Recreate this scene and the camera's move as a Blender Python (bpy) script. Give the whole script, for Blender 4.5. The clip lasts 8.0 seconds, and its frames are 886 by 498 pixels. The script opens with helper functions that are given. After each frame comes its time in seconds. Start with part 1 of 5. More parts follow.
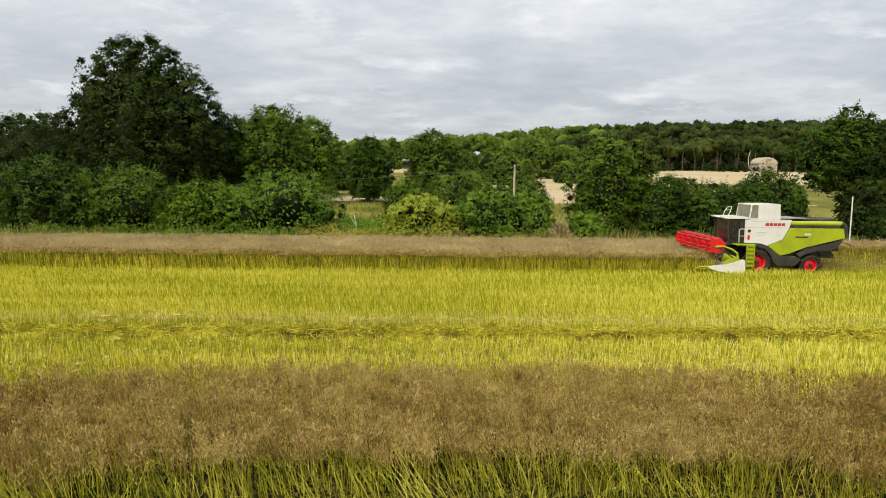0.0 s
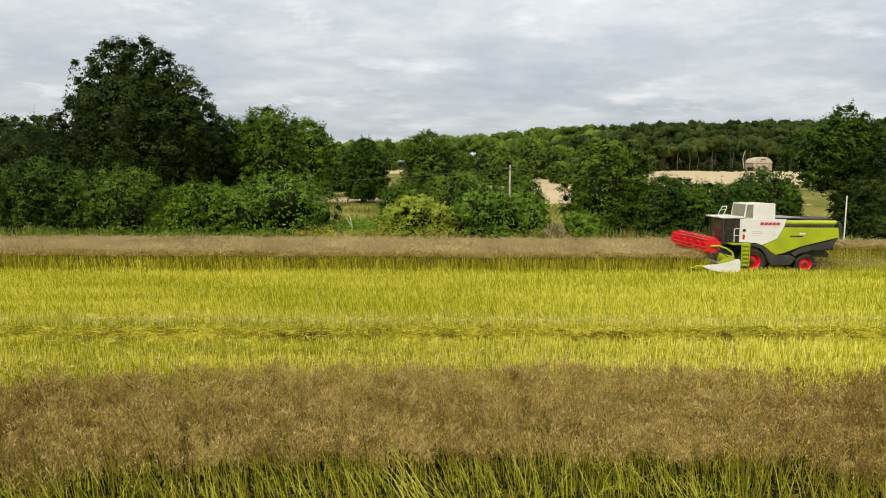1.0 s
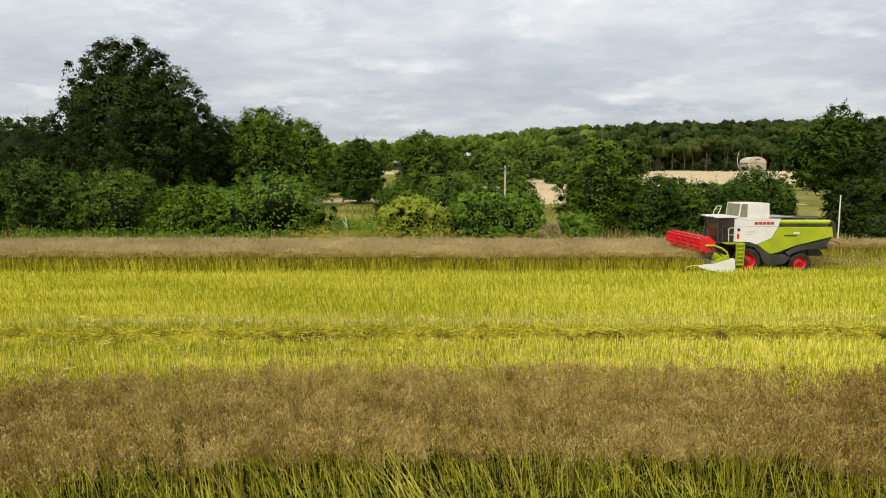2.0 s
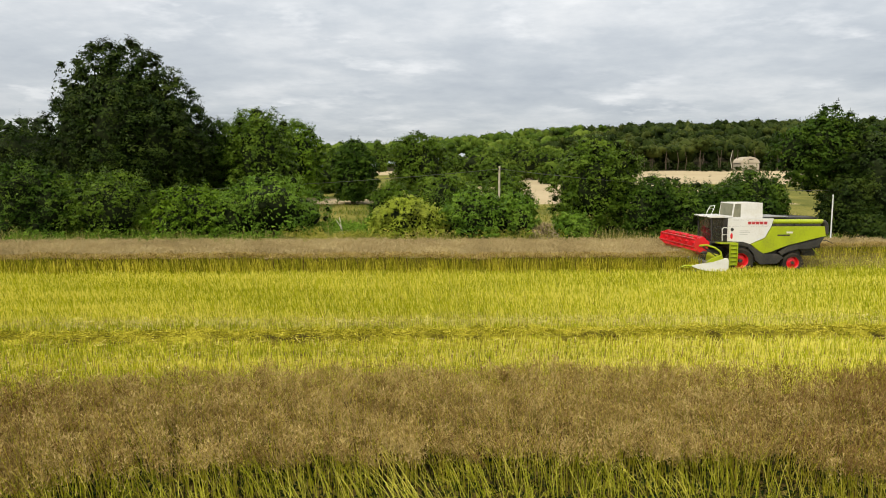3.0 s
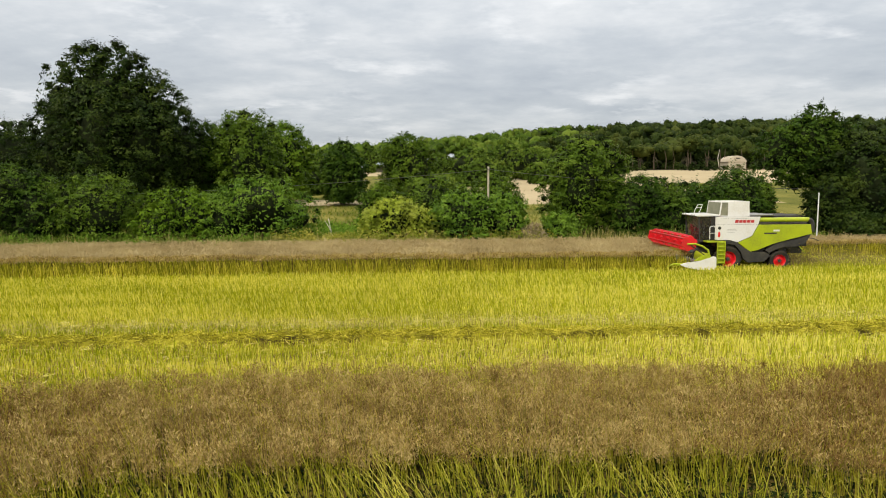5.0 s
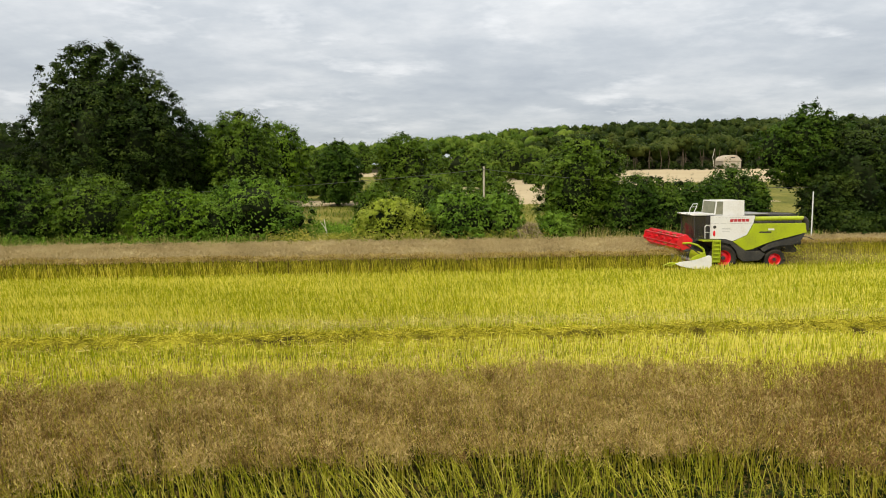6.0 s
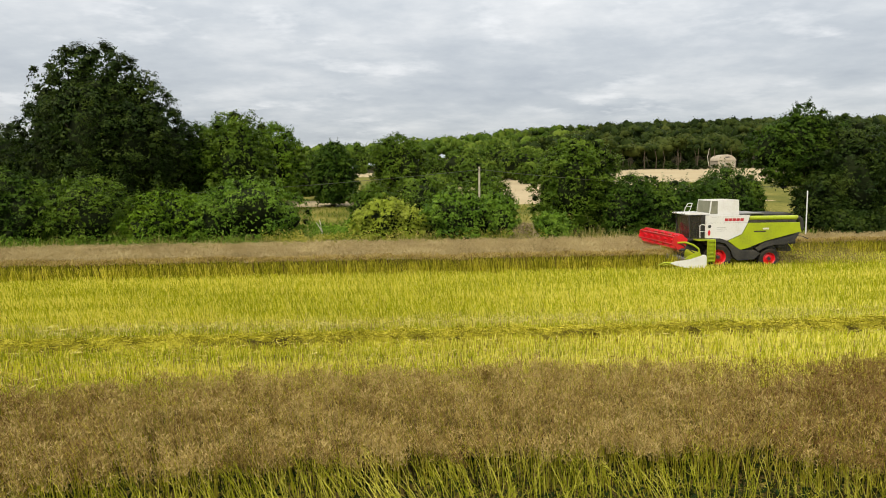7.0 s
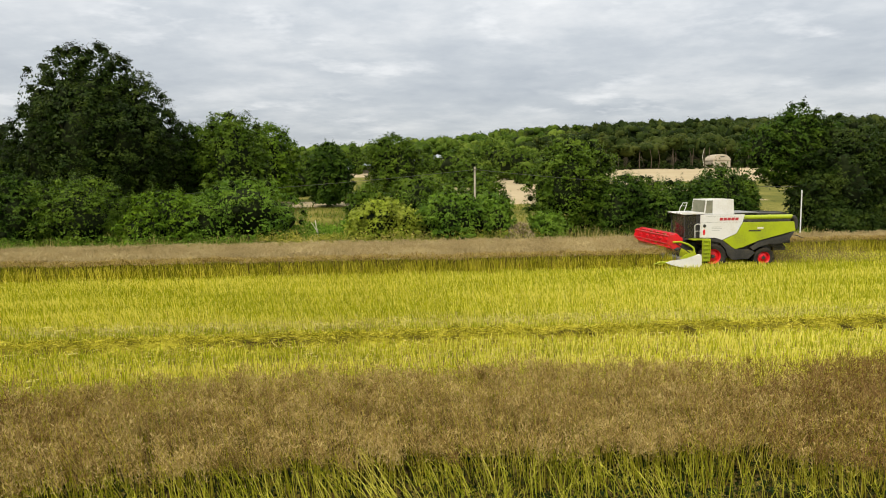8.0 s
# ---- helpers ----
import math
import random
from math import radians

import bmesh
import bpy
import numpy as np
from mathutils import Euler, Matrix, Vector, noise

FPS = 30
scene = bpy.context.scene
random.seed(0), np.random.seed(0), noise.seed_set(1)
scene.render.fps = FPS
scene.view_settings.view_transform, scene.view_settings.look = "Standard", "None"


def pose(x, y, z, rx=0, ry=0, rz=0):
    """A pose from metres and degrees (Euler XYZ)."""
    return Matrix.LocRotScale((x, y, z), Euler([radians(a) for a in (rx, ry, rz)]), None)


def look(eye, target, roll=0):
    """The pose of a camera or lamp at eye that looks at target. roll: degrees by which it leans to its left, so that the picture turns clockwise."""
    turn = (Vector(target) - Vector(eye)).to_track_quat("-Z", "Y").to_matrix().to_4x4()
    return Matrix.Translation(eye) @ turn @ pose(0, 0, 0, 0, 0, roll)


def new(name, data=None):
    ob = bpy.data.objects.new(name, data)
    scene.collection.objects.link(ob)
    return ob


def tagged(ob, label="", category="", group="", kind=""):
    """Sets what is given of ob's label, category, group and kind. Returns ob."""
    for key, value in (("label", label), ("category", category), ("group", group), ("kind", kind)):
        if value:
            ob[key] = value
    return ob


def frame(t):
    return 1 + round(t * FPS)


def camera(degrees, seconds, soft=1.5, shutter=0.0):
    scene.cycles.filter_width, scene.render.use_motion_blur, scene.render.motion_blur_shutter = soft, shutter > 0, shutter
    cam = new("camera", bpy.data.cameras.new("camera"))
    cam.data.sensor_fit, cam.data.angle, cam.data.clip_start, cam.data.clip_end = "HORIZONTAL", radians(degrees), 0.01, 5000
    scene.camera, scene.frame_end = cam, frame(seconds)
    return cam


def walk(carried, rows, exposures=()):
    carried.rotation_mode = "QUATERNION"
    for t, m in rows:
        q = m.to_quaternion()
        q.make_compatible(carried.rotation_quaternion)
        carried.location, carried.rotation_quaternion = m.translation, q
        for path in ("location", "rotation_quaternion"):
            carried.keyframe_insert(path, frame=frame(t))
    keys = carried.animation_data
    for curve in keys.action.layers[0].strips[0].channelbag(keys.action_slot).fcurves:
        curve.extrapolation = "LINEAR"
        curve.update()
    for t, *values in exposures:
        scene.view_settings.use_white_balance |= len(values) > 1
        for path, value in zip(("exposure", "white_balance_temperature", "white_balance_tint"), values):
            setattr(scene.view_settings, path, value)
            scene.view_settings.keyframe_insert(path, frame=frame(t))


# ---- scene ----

# ------------------------------------------------------------ camera and walk
cam = camera(66.3, 8.0, soft=1.0)
EYE = (0.0, 0.0, 6.55)
ROWS = [  # seconds, x, y, z offset, heading, pitch, roll
    (0.0, -0.045, 0.012, 0.019, 1.709, -6.351, -0.646),
    (0.5, -0.040, 0.010, 0.017, 1.528, -6.304, -0.540),
    (1.0, -0.034, 0.009, 0.014, 1.347, -6.274, -0.414),
    (1.5, -0.028, 0.007, 0.012, 1.162, -6.254, -0.323),
    (3.0, -0.011, 0.003, 0.005, 0.486, -6.168, -0.122),
    (3.5, -0.006, 0.001, 0.002, 0.238, -6.167, -0.079),
    (4.0, 0.000, 0.000, 0.000, 0.000, -6.136, 0.000),
    (4.5, 0.006, -0.001, -0.002, -0.217, -6.116, 0.128),
    (6.0, 0.023, -0.006, -0.010, -0.781, -6.085, 0.445),
    (6.5, 0.028, -0.007, -0.012, -0.949, -6.097, 0.535),
    (7.0, 0.034, -0.009, -0.014, -1.152, -6.067, 0.586),
    (7.5, 0.040, -0.010, -0.017, -1.341, -6.074, 0.627),
    (8.0, 0.045, -0.012, -0.019, -1.520, -6.057, 0.709),
]
ROW_TURN = -3.0  # the crop rows run along x
walk(cam, [(t, pose(EYE[0] + x, EYE[1] + y, EYE[2] + z, 90 + p, r, h + ROW_TURN)) for t, x, y, z, h, p, r in ROWS])

# ------------------------------------------------------------ world and sun
SUN_ELEVATION, SUN_AZIMUTH = 48.0, 215.0  # degrees; azimuth clockwise from +y


def build_world():
    w = bpy.data.worlds.new("overcast_sky")
    scene.world = w
    w.use_nodes = True
    nt = w.node_tree
    nt.nodes.clear()
    N, L = nt.nodes.new, nt.links.new
    out, bg = N("ShaderNodeOutputWorld"), N("ShaderNodeBackground")
    sky = N("ShaderNodeTexSky")
    sky.sky_type, sky.sun_disc = "NISHITA", False
    sky.sun_elevation, sky.sun_rotation = radians(SUN_ELEVATION), radians(SUN_AZIMUTH)
    tc, sep = N("ShaderNodeTexCoord"), N("ShaderNodeSeparateXYZ")
    L(tc.outputs["Generated"], sep.inputs[0])

    def mth(op, a, b=None):
        n = N("ShaderNodeMath")
        n.operation = op
        for k, v in enumerate((a, b)):
            if v is None:
                continue
            if isinstance(v, (int, float)):
                n.inputs[k].default_value = v
            else:
                L(v, n.inputs[k])
        return n.outputs[0]

    up = mth("MAXIMUM", sep.outputs[2], 0.0)
    inv = mth("ADD", up, 0.17)
    u, v = mth("DIVIDE", sep.outputs[0], inv), mth("DIVIDE", sep.outputs[1], inv)
    comb = N("ShaderNodeCombineXYZ")
    L(u, comb.inputs[0]), L(v, comb.inputs[1])

    def cloud(scale, detail, stretch, shift):
        mp = N("ShaderNodeMapping")
        mp.inputs["Scale"].default_value = (stretch, 1.0, 1.0)
        mp.inputs["Location"].default_value = (shift, shift * 0.7, 0)
        mp.inputs["Rotation"].default_value = (0, 0, radians(8))
        L(comb.outputs[0], mp.inputs[0])
        n = N("ShaderNodeTexNoise")
        n.inputs["Scale"].default_value, n.inputs["Detail"].default_value = scale, detail
        n.inputs["Roughness"].default_value = 0.58
        L(mp.outputs[0], n.inputs["Vector"])
        return n.outputs[0]

    a, b = cloud(1.0, 6.0, 0.95, 3.1), cloud(3.2, 6.0, 0.9, 8.4)
    mixv = mth("ADD", mth("MULTIPLY", a, 0.65), mth("MULTIPLY", b, 0.35))
    ramp = N("ShaderNodeValToRGB")
    ramp.color_ramp.elements[0].position, ramp.color_ramp.elements[1].position = 0.32, 0.68
    ramp.color_ramp.elements[0].color = (0.43, 0.47, 0.525, 1)
    ramp.color_ramp.elements[1].color = (0.82, 0.83, 0.835, 1)
    mid = ramp.color_ramp.elements.new(0.5)
    mid.color = (0.585, 0.62, 0.655, 1)
    L(mixv, ramp.inputs[0])
    puff = mth("MULTIPLY", mth("MINIMUM", mth("MAXIMUM", mth("MULTIPLY", mth("SUBTRACT", cloud(4.4, 4.0, 0.9, 1.7), 0.50), 3.2), 0.0), 1.0), mth("MAXIMUM", mth("MULTIPLY", mth("SUBTRACT", cloud(1.7, 3.0, 0.8, 6.3), 0.42), 5.0), 0.0))
    lit = N("ShaderNodeMix")
    lit.data_type = "RGBA"
    lit.inputs["B"].default_value = (0.93, 0.935, 0.94, 1)
    L(mth("MINIMUM", puff, 0.6), lit.inputs["Factor"]), L(ramp.outputs[0], lit.inputs["A"])
    # an overcast sky grows brighter towards the zenith
    rise = mth("ADD", mth("MULTIPLY", up, CLOUD_RISE), 0.88)
    lift = N("ShaderNodeVectorMath")
    lift.operation = "SCALE"
    tint = N("ShaderNodeMix")
    tint.data_type = "RGBA"
    tint.inputs["B"].default_value = (0.70, 0.665, 0.60, 1)
    L(mth("MINIMUM", mth("MULTIPLY", mth("MAXIMUM", mth("SUBTRACT", up, 0.36), 0.0), 3.0), 0.8), tint.inputs["Factor"])
    L(lit.outputs["Result"], tint.inputs["A"])
    L(tint.outputs["Result"], lift.inputs[0]), L(rise, lift.inputs["Scale"])
    dim = N("ShaderNodeVectorMath")
    dim.operation = "SCALE"
    dim.inputs["Scale"].default_value = 0.10
    L(sky.outputs[0], dim.inputs[0])
    mix = N("ShaderNodeMix")
    mix.data_type = "RGBA"
    mix.inputs["Factor"].default_value = 0.92
    L(dim.outputs[0], mix.inputs["A"]), L(lift.outputs[0], mix.inputs["B"])
    L(mix.outputs["Result"], bg.inputs[0])
    bg.inputs[1].default_value = SKY_STRENGTH
    L(bg.outputs[0], out.inputs[0])


CLOUD_RISE, SKY_STRENGTH, SUN_STRENGTH = 1.25, 1.0, 2.9
build_world()
sun = new("sun", bpy.data.lights.new("sun", "SUN"))
sun.data.energy, sun.data.angle, sun.data.color = SUN_STRENGTH, radians(10), (1.0, 0.90, 0.75)
az, el = radians(SUN_AZIMUTH), radians(SUN_ELEVATION)
sun_from = Vector((math.sin(az) * math.cos(el), math.cos(az) * math.cos(el), math.sin(el)))
sun.matrix_world = look(sun_from * 80, (0, 0, 0))


# ------------------------------------------------------------ materials
def material(name, colors, rough=0.7, scale=3.0, fine=40.0, bump=0.0, metal=0.0, spread=0.0, glow=0.0, coat=0.0, stretch=1.0, punch=1.0):
    """colors: two or three base colours, mixed by a coarse and a fine noise and, piece by piece, by chance."""
    m = bpy.data.materials.new(name)
    m.use_nodes = True
    nt = m.node_tree
    N, L = nt.nodes.new, nt.links.new
    bsdf = nt.nodes["Principled BSDF"]
    geo = N("ShaderNodeNewGeometry")
    n1, n2 = N("ShaderNodeTexNoise"), N("ShaderNodeTexNoise")
    n1.inputs["Scale"].default_value, n1.inputs["Detail"].default_value = scale, 4.0
    n2.inputs["Scale"].default_value, n2.inputs["Detail"].default_value = fine, 3.0
    mp = N("ShaderNodeMapping")
    mp.inputs["Scale"].default_value = (stretch, 1, 1)
    L(geo.outputs["Position"], mp.inputs[0])
    L(mp.outputs[0], n1.inputs["Vector"]), L(geo.outputs["Position"], n2.inputs["Vector"])
    add = N("ShaderNodeMath")
    add.operation = "MULTIPLY_ADD"
    add.inputs[1].default_value, add.inputs[2].default_value = 0.9 * punch, -0.2 - 0.45 * (punch - 1)
    L(n1.outputs[0], add.inputs[0])
    add2 = N("ShaderNodeMath")
    add2.operation = "MULTIPLY_ADD"
    add2.inputs[1].default_value = 0.5
    L(n2.outputs[0], add2.inputs[0]), L(add.outputs[0], add2.inputs[2])
    last = add2.outputs[0]
    if spread:
        r = N("ShaderNodeMath")
        r.operation = "MULTIPLY_ADD"
        r.inputs[1].default_value = spread
        sh = N("ShaderNodeMath")
        sh.operation = "SUBTRACT"
        sh.inputs[1].default_value = spread / 2
        L(geo.outputs["Random Per Island"], r.inputs[0])
        L(last, sh.inputs[0]), L(sh.outputs[0], r.inputs[2])
        last = r.outputs[0]
    ramp = N("ShaderNodeValToRGB")
    el = ramp.color_ramp.elements
    el[0].position, el[1].position = 0.25, 0.75
    el[0].color, el[1].color = (*colors[0], 1), (*colors[-1], 1)
    for k, c in enumerate(colors[1:-1]):
        e = el.new(0.25 + 0.5 * (k + 1) / (len(colors) - 1))
        e.color = (*c, 1)
    L(last, ramp.inputs[0])
    L(ramp.outputs[0], bsdf.inputs["Base Color"])
    bsdf.inputs["Roughness"].default_value, bsdf.inputs["Metallic"].default_value = rough, metal
    bsdf.inputs["Coat Weight"].default_value = coat
    if rough >= 0.7:
        bsdf.inputs["Specular IOR Level"].default_value = 0.1
    if bump:
        bp = N("ShaderNodeBump")
        bp.inputs["Strength"].default_value, bp.inputs["Distance"].default_value = bump, 0.05
        L(n2.outputs[0], bp.inputs["Height"]), L(bp.outputs[0], bsdf.inputs["Normal"])
    if glow:  # light that passes through a thin leaf
        tr, mx = N("ShaderNodeBsdfTranslucent"), N("ShaderNodeMixShader")
        mx.inputs[0].default_value = glow
        L(ramp.outputs[0], tr.inputs[0])
        L(bsdf.outputs[0], mx.inputs[1]), L(tr.outputs[0], mx.inputs[2])
        L(mx.outputs[0], nt.nodes["Material Output"].inputs[0])
        bsdf.inputs["Specular IOR Level"].default_value = 0.07
    return m


M_SOIL = material("soil_and_litter", [(0.10, 0.068, 0.03), (0.20, 0.15, 0.045), (0.34, 0.28, 0.08)], 0.95, 0.6, 18, 0.6)
M_GRASS = material("grass_floor", [(0.06, 0.075, 0.010), (0.145, 0.145, 0.026), (0.27, 0.24, 0.065)], 0.95, 0.15, 3, 0.3)
M_PALE = material("cut_corn_field", [(0.38, 0.31, 0.185), (0.47, 0.39, 0.245)], 0.95, 0.05, 0.6, 0.2)
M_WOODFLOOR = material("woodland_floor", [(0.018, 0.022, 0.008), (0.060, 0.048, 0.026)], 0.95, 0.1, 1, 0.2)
M_STUBBLE = material("stubble_stalk", [(0.29, 0.345, 0.012), (0.60, 0.595, 0.030), (0.86, 0.80, 0.18)], 0.75, 0.7, 6, spread=0.6, glow=0.15, stretch=0.07, punch=1.15)
M_STRAW = material("fallen_straw", [(0.30, 0.26, 0.04), (0.50, 0.44, 0.10), (0.66, 0.58, 0.22)], 0.8, 0.5, 8, spread=0.5)
M_LITTER = material("trampled_litter", [(0.060, 0.046, 0.008), (0.24, 0.215, 0.018), (0.44, 0.41, 0.04)], 0.9, 0.9, 14, 0.5, punch=1.6)
M_STEM = material("green_stem", [(0.15, 0.17, 0.01), (0.38, 0.37, 0.02), (0.56, 0.48, 0.06)], 0.7, 0.8, 7, spread=0.6, glow=0.1)
M_EDGE = material("bare_crop_stalk", [(0.19, 0.22, 0.010), (0.48, 0.49, 0.028), (0.74, 0.68, 0.12)], 0.55, 0.8, 7, spread=0.5, glow=0.1)
M_POD = material("ripe_pods", [(0.18, 0.120, 0.032), (0.38, 0.275, 0.090), (0.55, 0.425, 0.170)], 0.8, 1.5, 7, spread=0.45, glow=0.1, punch=1.4)
# redder pods that also carry, in colour, the dimmer light at the strip's ends
M_POD_RED_DIM = material("reddish_dimmed_pods", [(0.090, 0.048, 0.013), (0.205, 0.122, 0.036), (0.33, 0.22, 0.082)], 0.8, 0.9, 7, spread=0.4, glow=0.1)
# same plant as ripe_pods; light on the far strip's top is put into colour
M_POD_FAR = material("ripe_pods_far_lit", [(0.27, 0.210, 0.098), (0.41, 0.330, 0.165), (0.52, 0.435, 0.225)], 0.8, 0.35, 4, spread=0.12, glow=0.1)
# dark brown that paints the shade under the pods
M_UNDER_SHADE = material("crop_under_shade", [(0.05, 0.035, 0.012), (0.15, 0.11, 0.03)], 0.95, 1.2, 12, 0.6)
M_BARK = material("bark", [(0.06, 0.045, 0.03), (0.15, 0.12, 0.085)], 0.95, 2.0, 14, 0.8)
# near-black crown hearts: the shade between the sprays is put into the colour
M_CROWN_SHADE = material("crown_gap_shade", [(0.009, 0.014, 0.004), (0.019, 0.027, 0.008)], 0.95, 3.0, 14)
M_LEAF_OAK = material("oak_leaf", [(0.009, 0.021, 0.003), (0.023, 0.044, 0.005), (0.060, 0.088, 0.012)], 0.5, 0.45, 1.3, spread=0.13, glow=0.12, punch=1.3)
M_LEAF_DARK = material("dark_leaf", [(0.016, 0.039, 0.003), (0.042, 0.085, 0.007), (0.092, 0.152, 0.014)], 0.5, 0.45, 1.3, spread=0.13, glow=0.12, punch=1.2)
M_LEAF_TREE = material("tree_leaf", [(0.042, 0.088, 0.004), (0.102, 0.185, 0.009), (0.200, 0.305, 0.022)], 0.5, 0.45, 1.3, spread=0.13, glow=0.12, punch=1.0)
M_LEAF_ASH = material("ash_leaf", [(0.032, 0.066, 0.004), (0.074, 0.130, 0.009), (0.148, 0.220, 0.022)], 0.5, 0.45, 1.3, spread=0.13, glow=0.12, punch=1.1)
M_LEAF_MID = material("hedge_leaf", [(0.038, 0.088, 0.007), (0.096, 0.182, 0.014), (0.205, 0.320, 0.036)], 0.5, 0.45, 1.5, spread=0.13, glow=0.12, punch=1.0)
M_LEAF_LIME = material("yellow_green_leaf", [(0.12, 0.175, 0.011), (0.255, 0.32, 0.026), (0.37, 0.42, 0.06)], 0.5, 0.45, 1.5, spread=0.13, glow=0.12)
M_LEAF_FAR = material("far_wood_leaf", [(0.032, 0.064, 0.006), (0.074, 0.125, 0.012), (0.155, 0.212, 0.028)], 0.7, 0.07, 0.25, spread=0.2, glow=0.15, punch=1.4)
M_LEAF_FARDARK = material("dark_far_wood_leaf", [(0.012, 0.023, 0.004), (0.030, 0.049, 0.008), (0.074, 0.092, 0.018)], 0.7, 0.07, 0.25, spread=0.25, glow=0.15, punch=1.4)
M_VERGE = material("verge_grass", [(0.10, 0.14, 0.018), (0.30, 0.28, 0.06), (0.50, 0.42, 0.17)], 0.7, 0.35, 2, spread=0.6, glow=0.15)
M_HERB = material("yellow_green_herb", [(0.12, 0.15, 0.012), (0.27, 0.275, 0.030), (0.45, 0.40, 0.09)], 0.7, 0.3, 2, spread=0.5, glow=0.15)
# second bare_crop_stalk for the far edge, with sunlight put into the colour
M_EDGE_FAR = material("sunlit_bare_stalk", [(0.19, 0.195, 0.009), (0.48, 0.455, 0.022), (0.80, 0.70, 0.08)], 0.75, 0.6, 6, spread=0.7, glow=0.12)
M_DUST = material("dusty_grey_straw", [(0.34, 0.30, 0.07), (0.50, 0.45, 0.13), (0.66, 0.60, 0.24)], 0.85, 0.6, 6, spread=0.3)
M_MEADOW = material("meadow_grass_blade", [(0.07, 0.11, 0.012), (0.16, 0.19, 0.025), (0.30, 0.27, 0.07)], 0.8, 0.3, 2, spread=0.4, glow=0.1)
M_NETTLE = material("nettle_leaf", [(0.065, 0.15, 0.010), (0.19, 0.31, 0.030)], 0.7, 0.5, 4, spread=0.5, glow=0.2)
# green weeds, with the shade between the stalks put into their colour
M_WEED_SHADE = material("weed_leaf_with_shade", [(0.006, 0.018, 0.003), (0.022, 0.036, 0.006), (0.055, 0.040, 0.013)], 0.8, 0.9, 5, spread=0.5)
M_SWATH = material("trampled_stalk", [(0.13, 0.12, 0.008), (0.37, 0.345, 0.016), (0.62, 0.55, 0.07)], 0.8, 1.2, 8, spread=0.6)
M_WHITE = material("white_paint", [(0.66, 0.64, 0.58), (0.75, 0.745, 0.715), (0.79, 0.79, 0.77)], 0.35, 0.8, 9, coat=0.3, punch=0.7)
M_LIME = material("lime_green_paint", [(0.28, 0.33, 0.02), (0.36, 0.44, 0.008), (0.41, 0.495, 0.012)], 0.35, 0.8, 9, coat=0.3, punch=1.2)
M_RED = material("red_paint", [(0.50, 0.02, 0.018), (0.66, 0.010, 0.018), (0.78, 0.014, 0.024)], 0.4, 0.9, 9, coat=0.2, punch=1.2)
M_BLACK = material("black_chassis_paint", [(0.016, 0.016, 0.015), (0.036, 0.034, 0.030), (0.075, 0.066, 0.050)], 0.6, 1.2, 12)
M_DECAL = material("dark_red_print", [(0.40, 0.025, 0.03), (0.50, 0.04, 0.045)], 0.5)
M_MARK = material("grey_print", [(0.42, 0.42, 0.40), (0.52, 0.52, 0.50)], 0.6)
M_RUBBER = material("tyre_rubber", [(0.018, 0.018, 0.017), (0.07, 0.06, 0.045)], 0.85, 2.0, 25, 0.3)
M_METAL = material("worn_steel", [(0.30, 0.29, 0.27), (0.50, 0.49, 0.46)], 0.4, 3, 40, metal=0.8)
M_GLASS = material("tinted_cab_glass", [(0.24, 0.24, 0.20), (0.32, 0.31, 0.25)], 0.06, 1, 4)
M_GLASS.node_tree.nodes["Principled BSDF"].inputs["Transmission Weight"].default_value = 0.9
M_SCREEN = material("grimy_tank_window", [(0.16, 0.165, 0.11), (0.27, 0.265, 0.19)], 0.3, 2, 12)
M_WOODPOLE = material("weathered_pole_wood", [(0.38, 0.33, 0.24), (0.56, 0.50, 0.39)], 0.9, 1.5, 22, 0.4)
M_POLEWHITE = material("white_plastic_pole", [(0.66, 0.66, 0.64), (0.76, 0.76, 0.75)], 0.5, 1, 10)
M_DEADWOOD = material("bleached_dead_wood", [(0.50, 0.45, 0.36), (0.70, 0.65, 0.55)], 0.9, 3, 30, 0.4)
M_BRUSH = material("brown_brushwood", [(0.24, 0.185, 0.10), (0.46, 0.38, 0.24)], 0.9, 1, 6, spread=0.5)
M_CHAFF = material("flying_chaff", [(0.17, 0.13, 0.05), (0.30, 0.24, 0.10)], 0.9, 1, 6, spread=0.4)
M_BARN = material("pale_barn_wall", [(0.40, 0.345, 0.26), (0.52, 0.46, 0.36)], 0.85, 0.3, 2)
M_WIRE = material("grey_weathered_wire", [(0.14, 0.14, 0.14), (0.22, 0.22, 0.22)], 0.6)


# ------------------------------------------------------------ builders
def np_mesh(name, verts, faces, mats, slots=None, smooth=False):
    verts, faces = np.asarray(verts, np.float32), np.asarray(faces, np.int32)
    me = bpy.data.meshes.new(name)
    k = faces.shape[1]
    me.vertices.add(len(verts))
    me.vertices.foreach_set("co", verts.ravel())
    me.loops.add(faces.size)
    me.loops.foreach_set("vertex_index", faces.ravel())
    me.polygons.add(len(faces))
    me.polygons.foreach_set("loop_start", np.arange(0, faces.size, k, dtype=np.int32))
    for m in mats if isinstance(mats, (list, tuple)) else [mats]:
        me.materials.append(m)
    if slots is not None:
        me.polygons.foreach_set("material_index", np.asarray(slots, np.int32))
    me.polygons.foreach_set("use_smooth", np.full(len(faces), smooth))
    me.update(calc_edges=True)
    return me


